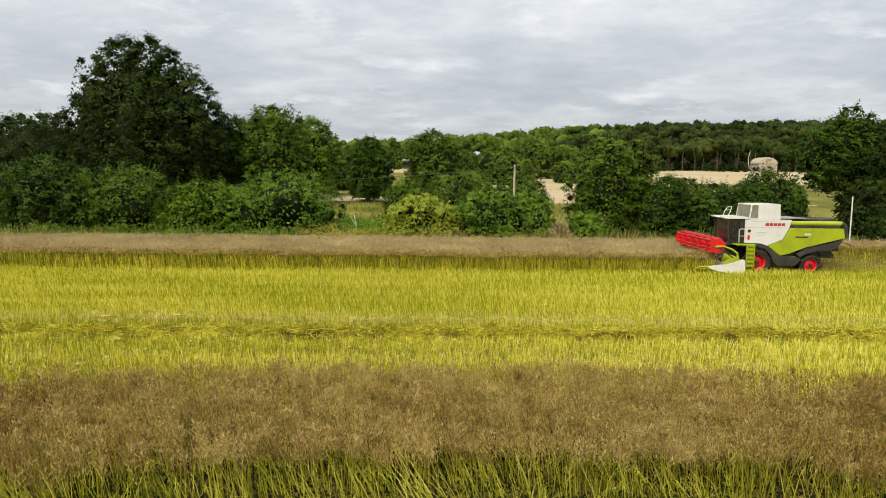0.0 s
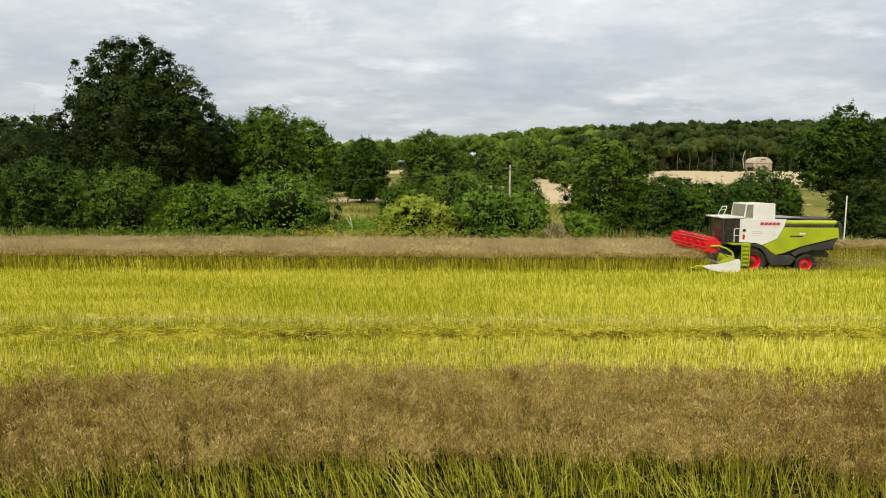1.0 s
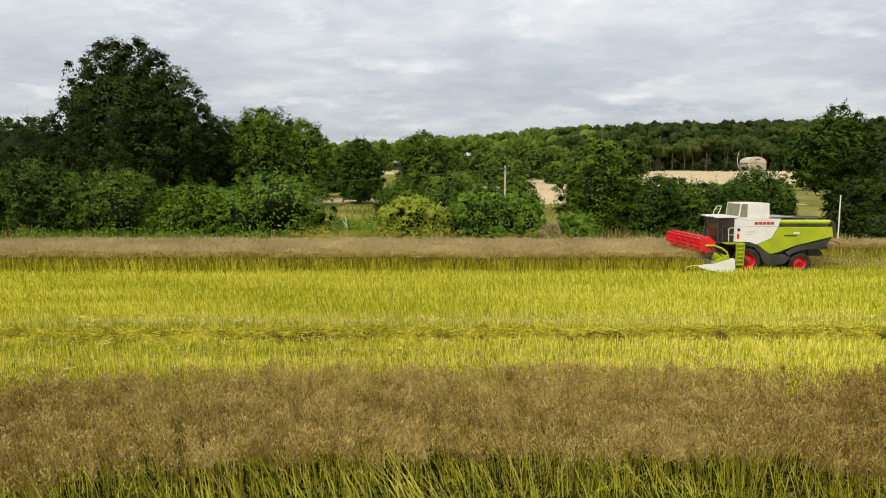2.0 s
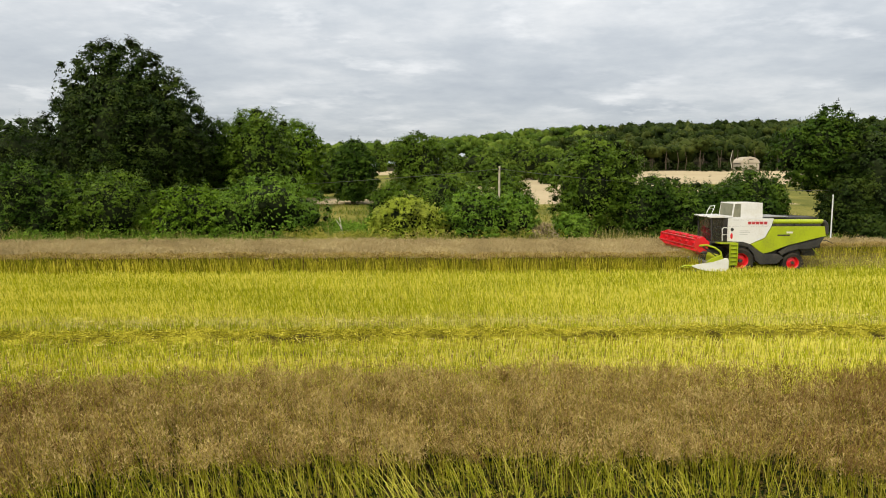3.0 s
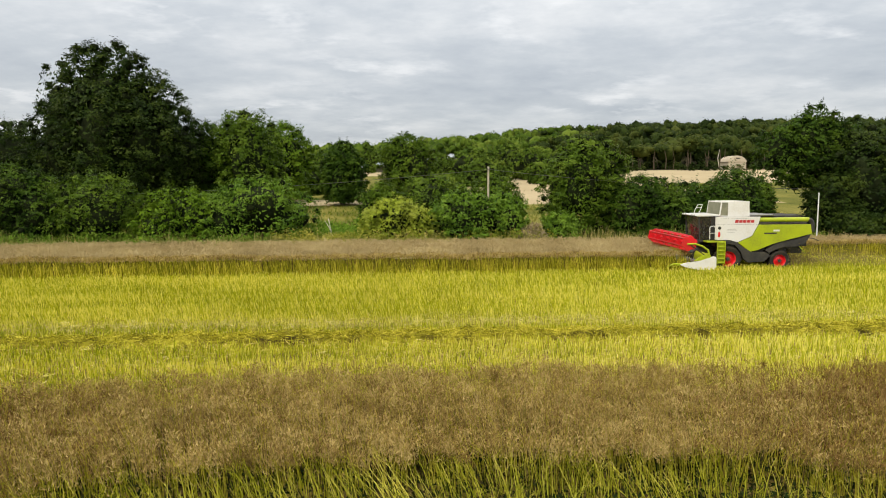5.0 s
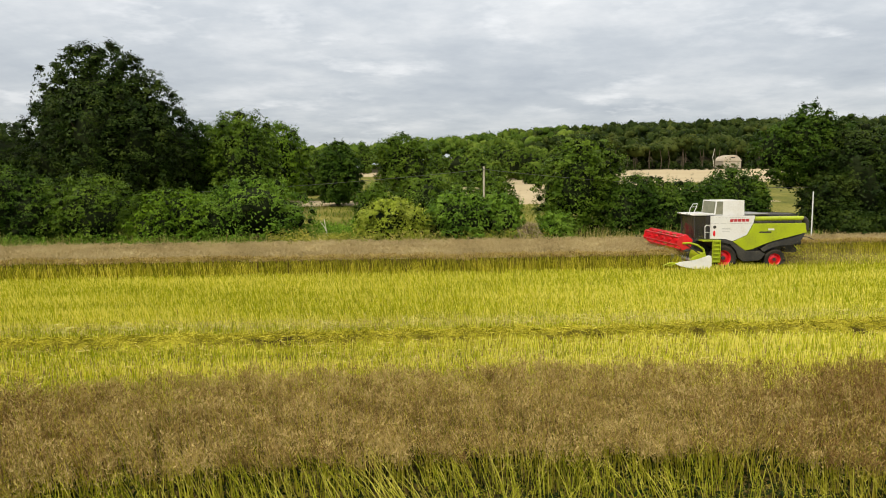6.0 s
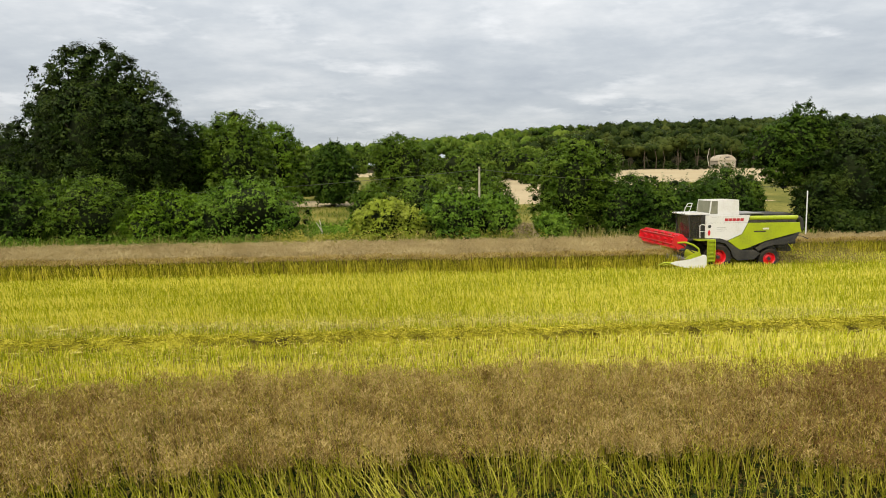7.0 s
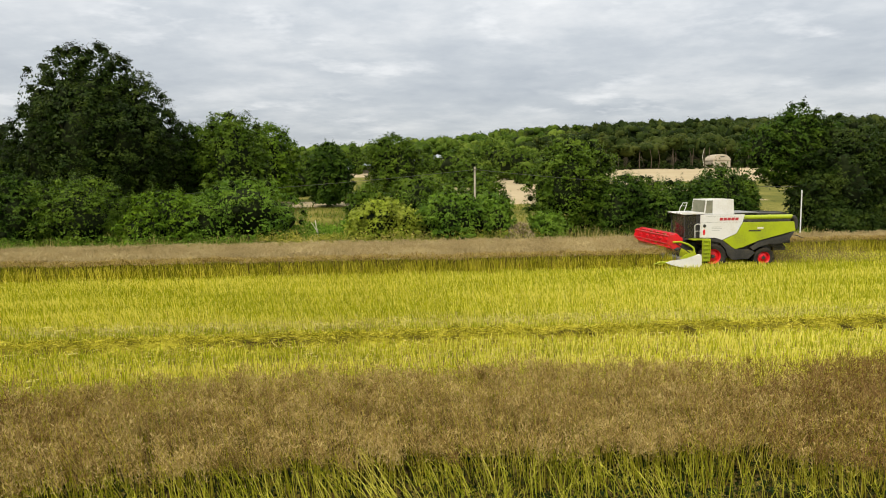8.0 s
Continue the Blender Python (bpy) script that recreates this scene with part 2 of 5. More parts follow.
class Pile:
    """Gathers many small pieces of one mesh."""

    def __init__(self):
        self.v, self.f, self.s, self.n = [], [], [], 0

    def add(self, v, f, slot=0):
        if f.shape[1] == 4:  # the pile is kept in triangles
            f = np.concatenate([f[:, [0, 1, 2]], f[:, [0, 2, 3]]])
        self.v.append(v)
        self.f.append(f + self.n)
        self.s.append(np.full(len(f), slot))
        self.n += len(v)

    def mesh(self, name, mats, smooth=False):
        return np_mesh(name, np.concatenate(self.v), np.concatenate(self.f), mats, np.concatenate(self.s), smooth)


def unit(a):
    return a / np.maximum(np.linalg.norm(a, axis=-1, keepdims=True), 1e-9)


def blades(c, d, length, width, rng):
    """Tapered pods, straws or grass blades: centres, directions, lengths, widths."""
    n = len(c)
    d = unit(d)
    s = unit(np.cross(d, unit(rng.normal(size=(n, 3)))))
    h = d * np.reshape(length, (-1, 1)) / 2
    w = s * np.reshape(width, (-1, 1)) / 2
    v = np.stack([c - h - w, c - h + w, c + h], 1).reshape(-1, 3)
    return v, np.arange(3 * n).reshape(-1, 3)


def leaves(c, normal, length, width, rng):
    """Pointed leaves that face a given way."""
    n = len(c)
    normal = unit(normal)
    t = unit(np.cross(normal, rng.normal(size=(n, 3))))
    b = np.cross(normal, t)
    L_, W_ = np.reshape(length, (-1, 1)) / 2, np.reshape(width, (-1, 1)) / 2
    v = np.stack([c - t * L_ - b * W_, c - t * L_ + b * W_, c + t * L_], 1).reshape(-1, 3)
    return v, np.arange(3 * n).reshape(-1, 3)


def stalks(points, radius, sides=3):
    """Tapered stalks along polylines: points (n, k, 3), radius (n, k)."""
    n, k, _ = points.shape
    a = np.arange(sides) * 2 * math.pi / sides
    ring = np.stack([np.cos(a), np.sin(a), np.zeros(sides)], 1)
    v = points[:, :, None, :] + ring[None, None] * radius[:, :, None, None]
    idx = np.arange(n * k * sides).reshape(n, k, sides)
    q = []
    for i in range(k - 1):
        for j in range(sides if sides > 2 else 1):
            j2 = (j + 1) % sides
            q.append(np.stack([idx[:, i, j], idx[:, i, j2], idx[:, i + 1, j2], idx[:, i + 1, j]], 1))
    return v.reshape(-1, 3), np.concatenate(q)


def stuff(name, me, label, category):
    return tagged(new(name, me), label, category, kind="stuff")


def part(name, bm, mat, parent, label=""):
    """One mesh object under a thing or a part; bm is in world metres."""
    base = parent.location if parent.parent is None else parent.parent.location
    me = bpy.data.meshes.new(name)
    bm.transform(Matrix.Translation(-Vector(base)))
    bmesh.ops.recalc_face_normals(bm, faces=bm.faces)
    bm.to_mesh(me)
    bm.free()
    me.materials.append(mat)
    ob = new(name, me)
    ob.parent = parent
    if label:
        tagged(ob, label)
    return ob


def empty(name, x, y, z, label, category, group=""):
    ob = new(name)
    ob.location = (x, y, z)
    ob.empty_display_size = 0.3
    return tagged(ob, label, category, group)


def box(bm, x0, x1, y0, y1, z0, z1, bevel=0.02):
    r = bmesh.ops.create_cube(bm, size=1.0)
    bmesh.ops.scale(bm, vec=(abs(x1 - x0), abs(y1 - y0), abs(z1 - z0)), verts=r["verts"])
    bmesh.ops.translate(bm, vec=((x0 + x1) / 2, (y0 + y1) / 2, (z0 + z1) / 2), verts=r["verts"])
    if bevel:
        edges = list({e for v in r["verts"] for e in v.link_edges})
        bmesh.ops.bevel(bm, geom=edges, offset=bevel, segments=2, affect="EDGES", profile=0.7)
    return bm


def slab(bm, outline, y0, y1, bevel=0.02):
    """A plate with an outline in x and z, from y0 to y1."""
    a = [bm.verts.new((x, y0, z)) for x, z in outline]
    b = [bm.verts.new((x, y1, z)) for x, z in outline]
    n = len(outline)
    fs = [bm.faces.new(a), bm.faces.new(b[::-1])]
    for i in range(n):
        fs.append(bm.faces.new((a[i], b[i], b[(i + 1) % n], a[(i + 1) % n])))
    if bevel:
        bmesh.ops.bevel(bm, geom=list({e for f in fs for e in f.edges}), offset=bevel, segments=2, affect="EDGES", profile=0.7)
    return bm


def rod(bm, p, q, r, r2=None, seg=10):
    p, q = Vector(p), Vector(q)
    m = Matrix.Translation((p + q) / 2) @ (q - p).to_track_quat("Z", "Y").to_matrix().to_4x4()
    bmesh.ops.create_cone(bm, cap_ends=True, segments=seg, radius1=r, radius2=r if r2 is None else r2, depth=(q - p).length, matrix=m)
    return bm


def pipe(bm, pts, r, seg=8):
    for p, q in zip(pts[:-1], pts[1:]):
        rod(bm, p, q, r, seg=seg)
    for p in pts[1:-1]:
        bmesh.ops.create_icosphere(bm, subdivisions=1, radius=r * 1.02, matrix=Matrix.Translation(p))
    return bm


def lathe(bm, profile, centre, seg=32):
    """A turned solid about an axis along y: profile of (radius, y)."""
    rings = []
    for r, y in profile:
        rings.append([bm.verts.new((centre[0] + r * math.cos(2 * math.pi * i / seg), centre[1] + y, centre[2] + r * math.sin(2 * math.pi * i / seg))) for i in range(seg)])
    for a, b in zip(rings[:-1], rings[1:]):
        for i in range(seg):
            bm.faces.new((a[i], a[(i + 1) % seg], b[(i + 1) % seg], b[i]))
    return bm


def nz(x, y, s, seed=0.0):
    """Smooth waves of chance over the plan, about -1 to 1, made of sines."""
    x, y = np.asarray(x) / s + seed, np.asarray(y) / s - seed * 1.7
    return (np.sin(x * 1.3 + 1.1 * np.sin(y * 0.9)) + np.sin(y * 1.7 + 1.3 * np.sin(x * 0.7 + 2)) + np.sin((x + y) * 2.3 + np.sin(x * 1.9))) / 3


# ------------------------------------------------------------ ground
HILL_X = [-400, -48, -20, 23, 71, 114, 150, 189, 248, 334, 900]
HILL_Z = [10, 11, 13.5, 18.5, 24, 27, 30, 32, 33.5, 33.5, 30]


def terrain(x, y):
    x, y = np.asarray(x, float), np.asarray(y, float)
    z = np.interp(y, [0, 57, 66, 95, 158, 200, 275], [0, 0, 0.4, 2.6, 5.2, 6.2, 8.2])
    far = np.interp(x, HILL_X, HILL_Z)
    k = np.clip((y - 275) / 205, 0, 1)
    k = k * k * (3 - 2 * k)
    return z + (far - z) * k


def build_ground():
    ys = np.unique(np.concatenate([np.arange(-3000, -60, 300), np.arange(-60, 0, 10), np.arange(0, 60, 1.0), np.arange(60, 110, 2.5), np.arange(110, 520, 10), np.arange(520, 4400, 300)]))
    xs = np.unique(np.concatenate([np.arange(-3000, -300, 300), np.arange(-300, -60, 20), np.arange(-60, 60, 1.5), np.arange(60, 460, 20), np.arange(460, 3600, 300)]))
    X, Y = np.meshgrid(xs, ys)
    Z = terrain(X, Y) + 0.04 * nz(X, Y, 0.9) * (Y > 0) * (Y < 57)
    nx = len(xs)
    v = np.stack([X, Y, Z], -1).reshape(-1, 3)
    i = (np.arange(len(ys) - 1)[:, None] * nx + np.arange(nx - 1)[None]).ravel()
    f = np.stack([i, i + 1, i + nx + 1, i + nx], 1)
    cx, cy = v[f, 0].mean(1), v[f, 1].mean(1)
    slot = np.where(((cx < 9) & (cy > 106) & (cy < 225)) | ((cx > 55) & (cy < 150)), 1, 0)
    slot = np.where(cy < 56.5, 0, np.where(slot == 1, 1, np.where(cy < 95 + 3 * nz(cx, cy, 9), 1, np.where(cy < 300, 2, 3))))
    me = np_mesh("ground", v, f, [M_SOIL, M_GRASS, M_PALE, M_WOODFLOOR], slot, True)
    tagged(new("ground", me), "rolling farmland with stubble soil, rough grass and pale fields", "ground", kind="structure")


build_ground()


# ------------------------------------------------------------ field: crop, stubble, straw
CROP_H = 1.43


def crop(name, rng, x, y, height, lean, pods, pod_len, pod_wid, stem_sides, stem_r, spread, label, low=0.62, pod_mat=None, ripe=0.0):
    n = len(x)
    top = np.stack([x + lean[:, 0] * height, y + lean[:, 1] * height, height], 1)
    base = np.stack([x, y, np.full(n, -0.03)], 1)
    mid = base * 0.45 + top * 0.55 - np.stack([lean[:, 0], lean[:, 1], np.zeros(n)], 1) * height[:, None] * 0.18
    pl = Pile()
    if stem_sides:
        pts = np.stack([base, mid, top], 1)
        rad = np.stack([np.full(n, stem_r), np.full(n, stem_r * 0.8), np.full(n, stem_r * 0.35)], 1) * rng.uniform(0.7, 1.3, (n, 1))
        pl.add(*stalks(pts, rad, stem_sides), 0)
    k = pods
    t = np.reshape(low, (-1, 1)) + (1.03 - np.reshape(low, (-1, 1))) * rng.uniform(0, 1, (n, k)) ** 0.85
    p = mid[:, None] + (top - mid)[:, None] * ((t - 0.55) / 0.45)[..., None]
    ang = rng.uniform(0, 2 * math.pi, (n, k))
    rad = spread * np.sqrt(rng.uniform(0.02, 1, (n, k))) * (1.25 - 0.6 * t)
    out = np.stack([np.cos(ang), np.sin(ang), np.zeros_like(ang)], -1)
    p = (p + out * rad[..., None]).reshape(-1, 3)
    d = (out * 0.8 + np.stack([np.zeros_like(t), np.zeros_like(t), rng.uniform(0.4, 1.7, (n, k))], -1)).reshape(-1, 3) + rng.normal(scale=0.35, size=(n * k, 3))
    dark = np.repeat(rng.uniform(size=n) < ripe, k)
    for slot, pick in ((1, ~dark), (2, dark)):
        if pick.any():
            m = int(pick.sum())
            pl.add(*blades(p[pick], d[pick], rng.uniform(0.7, 1.3, m) * pod_len, rng.uniform(0.7, 1.3, m) * pod_wid, rng), slot)
    return stuff(name, pl.mesh(name, [M_STEM, pod_mat or M_POD, M_POD_RED_DIM]), label, "oilseed crop")


def scatter(rng, x0, x1, y0, y1, per_m2):
    n = int((x1 - x0) * (y1 - y0) * per_m2)
    return rng.uniform(x0, x1, n), rng.uniform(y0, y1, n)


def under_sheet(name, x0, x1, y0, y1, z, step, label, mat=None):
    """The dense tangle of stems below the pods; its dark brown paints their shade."""
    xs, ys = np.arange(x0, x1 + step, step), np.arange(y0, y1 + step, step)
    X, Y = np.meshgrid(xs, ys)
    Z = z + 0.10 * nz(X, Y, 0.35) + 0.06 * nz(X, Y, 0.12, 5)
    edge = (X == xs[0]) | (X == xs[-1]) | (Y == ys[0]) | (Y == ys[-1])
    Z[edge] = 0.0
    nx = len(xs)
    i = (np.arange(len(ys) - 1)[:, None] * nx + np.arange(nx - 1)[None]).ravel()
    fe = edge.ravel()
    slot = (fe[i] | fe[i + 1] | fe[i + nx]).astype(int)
    me = np_mesh(name, np.stack([X, Y, Z], -1).reshape(-1, 3), np.stack([i, i + 1, i + nx + 1, i + nx], 1), [mat or M_UNDER_SHADE, M_UNDER_SHADE], slot, False)
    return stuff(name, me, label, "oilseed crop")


def near_front(x):
    return np.interp(x, [-12, -9, -6, -3, 0, 6, 9, 12], [11.2, 11.7, 12.2, 12.8, 13.0, 12.8, 11.9, 10.9]) + 0.18 * nz(x, x * 0, 1.1)


def near_back(x):
    return np.interp(x, [-14, -9.8, -7.2, -4, 1, 5.7, 7.6, 9.0, 10.2, 11.4, 13.2, 18], [17.4, 17.6, 17.9, 18.7, 18.6, 18.7, 18.6, 18.2, 17.7, 17.5, 18.2, 18.4]) + 0.2 * nz(x, x * 0 + 3, 0.8, 2)


def build_near_crop():
    rng = np.random.default_rng(3)
    for x0, x1, dens, pods, pl_, pw, sides in ((-13.5, 16, 44, 40, 0.098, 0.0148, 3), (16, 40, 6, 14, 0.20, 0.04, 3), (-40, -13.5, 6, 14, 0.20, 0.04, 3)):
        x, y = scatter(rng, x0, x1, 10.6, 19.2, dens)
        keep = (y > near_front(x)) & (y < near_back(x))
        x, y = x[keep], y[keep]
        h = CROP_H * (0.92 + 0.14 * nz(x, y, 0.42) + 0.05 * nz(x, y, 1.9, 4) + rng.normal(scale=0.05, size=len(x)))
        lean = np.stack([-0.10 + 0.22 * nz(x, y, 0.8, 7) + rng.normal(scale=0.12, size=len(x)), -0.06 + rng.normal(scale=0.12, size=len(x))], 1)
        front = np.clip(1 - (y - near_front(x)) / 0.9, 0, 1)
        lean[:, 1] -= 0.14 * front
        # ripe: share of red-brown pods, raised to paint the darker light at both ends
        crop("standing_oilseed_crop", rng, x, y, h, lean, pods, pl_, pw, sides, 0.008, 0.19, "ripe brown oilseed rape strip with green stalks", 0.62 + 0.12 * front, ripe=0.06 + 0.85 * np.clip((x - 6.5 + 1.5 * nz(x, y, 1.1)) / 6, 0, 1) + 0.4 * np.clip((-5 - x + 1.5 * nz(x, y, 1.3)) / 4, 0, 1))
    # the bare-stalked outer row that leans out of the strip
    # the nearest of them stand out of view, added to shade the ground
    x, y = scatter(rng, -17, 17, 9.6, 13.6, 27)
    keep = (y < near_front(x) + 0.5) & (rng.uniform(size=len(x)) < np.interp(x, [-10, -6, 5, 9], [0.66, 0.85, 0.85, 0.6]))
    x, y = x[keep], y[keep]
    n = len(x)
    k = np.clip(1 + (y - near_front(x)) / 1.4, 0, 1)
    h = (0.80 + 0.30 * k) * rng.uniform(0.8, 1.12, n)
    lx, ly = -0.18 + 0.40 * nz(x, y, 0.9, 9) + rng.normal(scale=0.15, size=n), -0.12 + rng.normal(scale=0.18, size=n)
    base = np.stack([x, y, np.full(n, -0.03)], 1)
    low_, mid, top = (base + np.stack([lx * h * u, ly * h * u, h * w], 1) for u, w in ((0.18, 0.3), (0.54, 0.66), (1.0, 1.0)))
    r = rng.uniform(0.0055, 0.0105, (n, 1))
    pl = Pile()
    pl.add(*stalks(np.stack([base, low_, mid, top], 1), np.concatenate([r * 1.15, r * 1.05, r * 0.9, r * 0.45], 1), 3), 0)
    for _ in range(3):  # forked tops with a few pods
        t = rng.uniform(0.35, 1.0, (n, 1))
        p0 = mid + (top - mid) * t
        p1 = p0 + np.stack([lx * 0.15 + rng.normal(scale=0.11, size=n), ly * 0.15 + rng.normal(scale=0.09, size=n), rng.uniform(0.08, 0.24, n)], 1)
        pl.add(*stalks(np.stack([p0, p1], 1), np.concatenate([r * 0.5, r * 0.25], 1), 3), 0)
        for w in (0.7, 1.0):
            far = k > 0.8
            m = int(far.sum())
            pl.add(*blades((p0 + (p1 - p0) * w)[far] + rng.normal(scale=0.025, size=(m, 3)), rng.normal(size=(m, 3)) + [0, 0, 0.6], rng.uniform(0.06, 0.11, m), np.full(m, 0.012), rng), 1)
    stuff("crop_edge_stalks", pl.mesh("crop_edge_stalks", [M_EDGE, M_POD]), "green bare oilseed stalks leaning out of the strip", "oilseed crop")
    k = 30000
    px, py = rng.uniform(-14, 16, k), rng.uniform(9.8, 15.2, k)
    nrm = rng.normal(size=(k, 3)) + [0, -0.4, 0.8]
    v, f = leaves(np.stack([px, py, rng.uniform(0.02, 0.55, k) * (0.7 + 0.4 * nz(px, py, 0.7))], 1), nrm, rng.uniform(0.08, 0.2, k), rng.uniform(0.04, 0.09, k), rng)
    stuff("field_weeds", np_mesh("field_weeds", v, f, M_WEED_SHADE), "green weeds growing between the crop stalks, darkened to paint the shade", "weeds")
    under_sheet("crop_undergrowth", -46, 46, 14.8, 17.6, 0.62, 0.12, "dense tangle beneath the ripe oilseed rape, shade painted in brown")


def build_far_crop():
    rng = np.random.default_rng(5)
    jobs = ((-48, 19.0, 43.6, 55.6), (19.0, 62, 49.9, 55.6))
    for x0, x1, y0, y1 in jobs:
        for ya, yb, dens, sides, pods in ((y0, y0 + 1.2, 62, 3, 11), (y0 + 1.2, y1, 18, 0, 13)):
            x, y = scatter(rng, x0, x1, ya, yb, dens)
            h = CROP_H * (1.0 + 0.04 * nz(x, y, 1.2) + 0.03 * nz(x, y, 4.0, 2) + rng.normal(scale=0.04, size=len(x)))
            lean = np.stack([-0.06 + rng.normal(scale=0.10, size=len(x)), -0.04 + rng.normal(scale=0.10, size=len(x))], 1)
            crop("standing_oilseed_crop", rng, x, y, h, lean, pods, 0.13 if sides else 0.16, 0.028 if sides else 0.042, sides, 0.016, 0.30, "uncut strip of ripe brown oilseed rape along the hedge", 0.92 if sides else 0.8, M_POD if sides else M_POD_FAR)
        x, y = scatter(rng, x0, x1, y0 - 0.45, y0 + 0.3, 66)
        n = len(x)
        h = rng.uniform(0.7, 1.3, n) + 0.12 * nz(x, y, 0.8)
        lx = -0.06 + rng.normal(scale=0.16, size=n)
        pts = np.stack([np.stack([x, y, np.full(n, -0.03)], 1), np.stack([x + lx * h, y - 0.05 * h, h], 1)], 1)
        v, f = stalks(pts, rng.uniform(0.012, 0.021, (n, 1)) * np.array([[1.0, 0.7]]), 3)
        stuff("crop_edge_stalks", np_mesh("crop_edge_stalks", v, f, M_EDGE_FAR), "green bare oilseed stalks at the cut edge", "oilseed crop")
        under_sheet("crop_undergrowth", x0, x1, y0 + 2.1, y1 - 0.2, 1.02, 0.3, "dense tangle beneath the ripe oilseed rape, shade painted in brown", M_POD_FAR)


def build_stubble():
    rng = np.random.default_rng(7)
    pl = Pile()
    for ya, yb, dens in ((17.0, 24.5, 68), (24.5, 31, 92), (31, 38, 90), (38, 43.8, 86)):
        half = 0.68 * yb + 3
        x, y = scatter(rng, -half + 1.5, half + 3.0, ya, yb, dens)
        thin = 1 - 0.55 * np.exp(-((y - 28.9 - 0.2 * nz(x, y, 3)) / 0.9) ** 2) - 0.97 * np.exp(-((y - 25.9) / 1.05) ** 2)
        keep = (rng.uniform(size=len(x)) < thin) & (y > near_back(x) - 0.3)
        x, y = x[keep], y[keep]
        add_stubble(pl, rng, x, y)
    x, y = scatter(rng, 21, 46, 43.6, 49.9, 60)
    add_stubble(pl, rng, x, y)
    stuff("stubble", pl.mesh("stubble", [M_STUBBLE]), "tall yellow-green cut oilseed stubble", "stubble")
    # loose straw on and between the stalks
    x, y = scatter(rng, -28, 30, 18, 43.5, 8)
    d = np.stack([rng.normal(size=len(x)), rng.normal(size=len(x)) * 0.5, rng.normal(scale=0.35, size=len(x))], 1)
    more_x, more_y = scatter(rng, -18, 21, 17.2, 25.5, 44)
    x, y = np.concatenate([x, more_x]), np.concatenate([y, more_y])
    d = np.stack([rng.normal(size=len(x)), rng.normal(size=len(x)) * 0.5, rng.normal(scale=0.3, size=len(x))], 1)
    v, f = blades(np.stack([x, y, rng.uniform(0.03, 0.38, len(x))], 1), d, rng.uniform(0.15, 0.5, len(x)), rng.uniform(0.014, 0.03, len(x)), rng)
    stuff("loose_straw", np_mesh("loose_straw", v, f, M_STRAW), "loose pale straw lying over the stubble", "straw")


def add_stubble(pl, rng, x, y):
    n = len(x)
    h = rng.uniform(0.24, 0.54, n) * (1 + 0.12 * nz(x, y, 2.0)) * np.interp(y, [30, 36], [1, 1.2])
    lx = np.where(y > 30, -0.16, 0.0) + rng.normal(scale=0.19, size=n) + 0.1 * nz(x, y, 1.2, 3)
    ly = rng.normal(scale=0.16, size=n)
    pts = np.stack([np.stack([x, y, np.full(n, -0.03)], 1), np.stack([x + lx * h, y + ly * h, h], 1)], 1)
    r = rng.uniform(0.009, 0.0165, (n, 1)) * np.array([[1.0, 0.8]]) * (1 + 0.12 * (y[:, None] > 30))
    v, f = stalks(pts, r, 3)
    pl.add(v, f.reshape(3, n, 4)[:2].reshape(-1, 4), 0)


def build_swath():
    rng = np.random.default_rng(9)
    xs, ys = np.arange(-30, 32, 0.12), np.arange(-1.2, 1.21, 0.1)
    X, Y = np.meshgrid(xs, ys)
    Z = np.maximum(0, 0.40 * np.interp(Y, [-1.1, -0.75, -0.4, 0.3, 1.1], [0, 0.35, 1, 0.9, 0])) * (1 + 0.45 * nz(X, Y, 0.45)) + 0.09 * nz(X, Y, 0.15, 3) * (np.abs(Y) < 1.1) - 0.02
    nx = len(xs)
    i = (np.arange(len(ys) - 1)[:, None] * nx + np.arange(nx - 1)[None]).ravel()
    me = np_mesh("straw_swath", np.stack([X, Y + swath_line(X), Z], -1).reshape(-1, 3), np.stack([i, i + 1, i + nx + 1, i + nx], 1), M_LITTER)
    stuff("straw_swath", me, "flattened row of trampled green and brown litter", "straw")
    n = 26000
    x, o = rng.uniform(-30, 32, n), 0.15 + rng.normal(scale=0.52, size=n)
    z = 0.03 + np.maximum(0, 0.40 * np.interp(o, [-1.1, -0.75, -0.4, 0.3, 1.1], [0, 0.35, 1, 0.9, 0])) * (1 + 0.4 * nz(x, o, 0.45)) + rng.uniform(0, 0.16, n)
    d = np.stack([rng.normal(size=n), rng.normal(size=n) * 0.6, rng.normal(scale=0.35, size=n)], 1)
    v, f = blades(np.stack([x, swath_line(x) + o, z], 1), d, rng.uniform(0.16, 0.45, n), rng.uniform(0.016, 0.030, n), rng)
    stuff("swath_straw", np_mesh("swath_straw", v, f, M_SWATH), "bent green-yellow stalks on the trampled row", "straw")
    n = 15000
    x = rng.uniform(-30, 33, n)
    y = 28.8 + 0.2 * nz(x, x * 0, 3) + rng.normal(scale=0.7, size=n)
    d = np.stack([rng.normal(size=n), rng.normal(size=n) * 0.6, rng.normal(scale=0.3, size=n)], 1)
    v, f = blades(np.stack([x, y, rng.uniform(0.15, 0.42, n)], 1), d, rng.uniform(0.14, 0.42, n), rng.uniform(0.012, 0.026, n), rng)
    stuff("dusty_straw", np_mesh("dusty_straw", v, f, M_DUST), "thin band of dusty grey chopped straw", "straw")


def swath_line(x):
    return 26.1 + 0.12 * nz(x, np.asarray(x) * 0, 2)


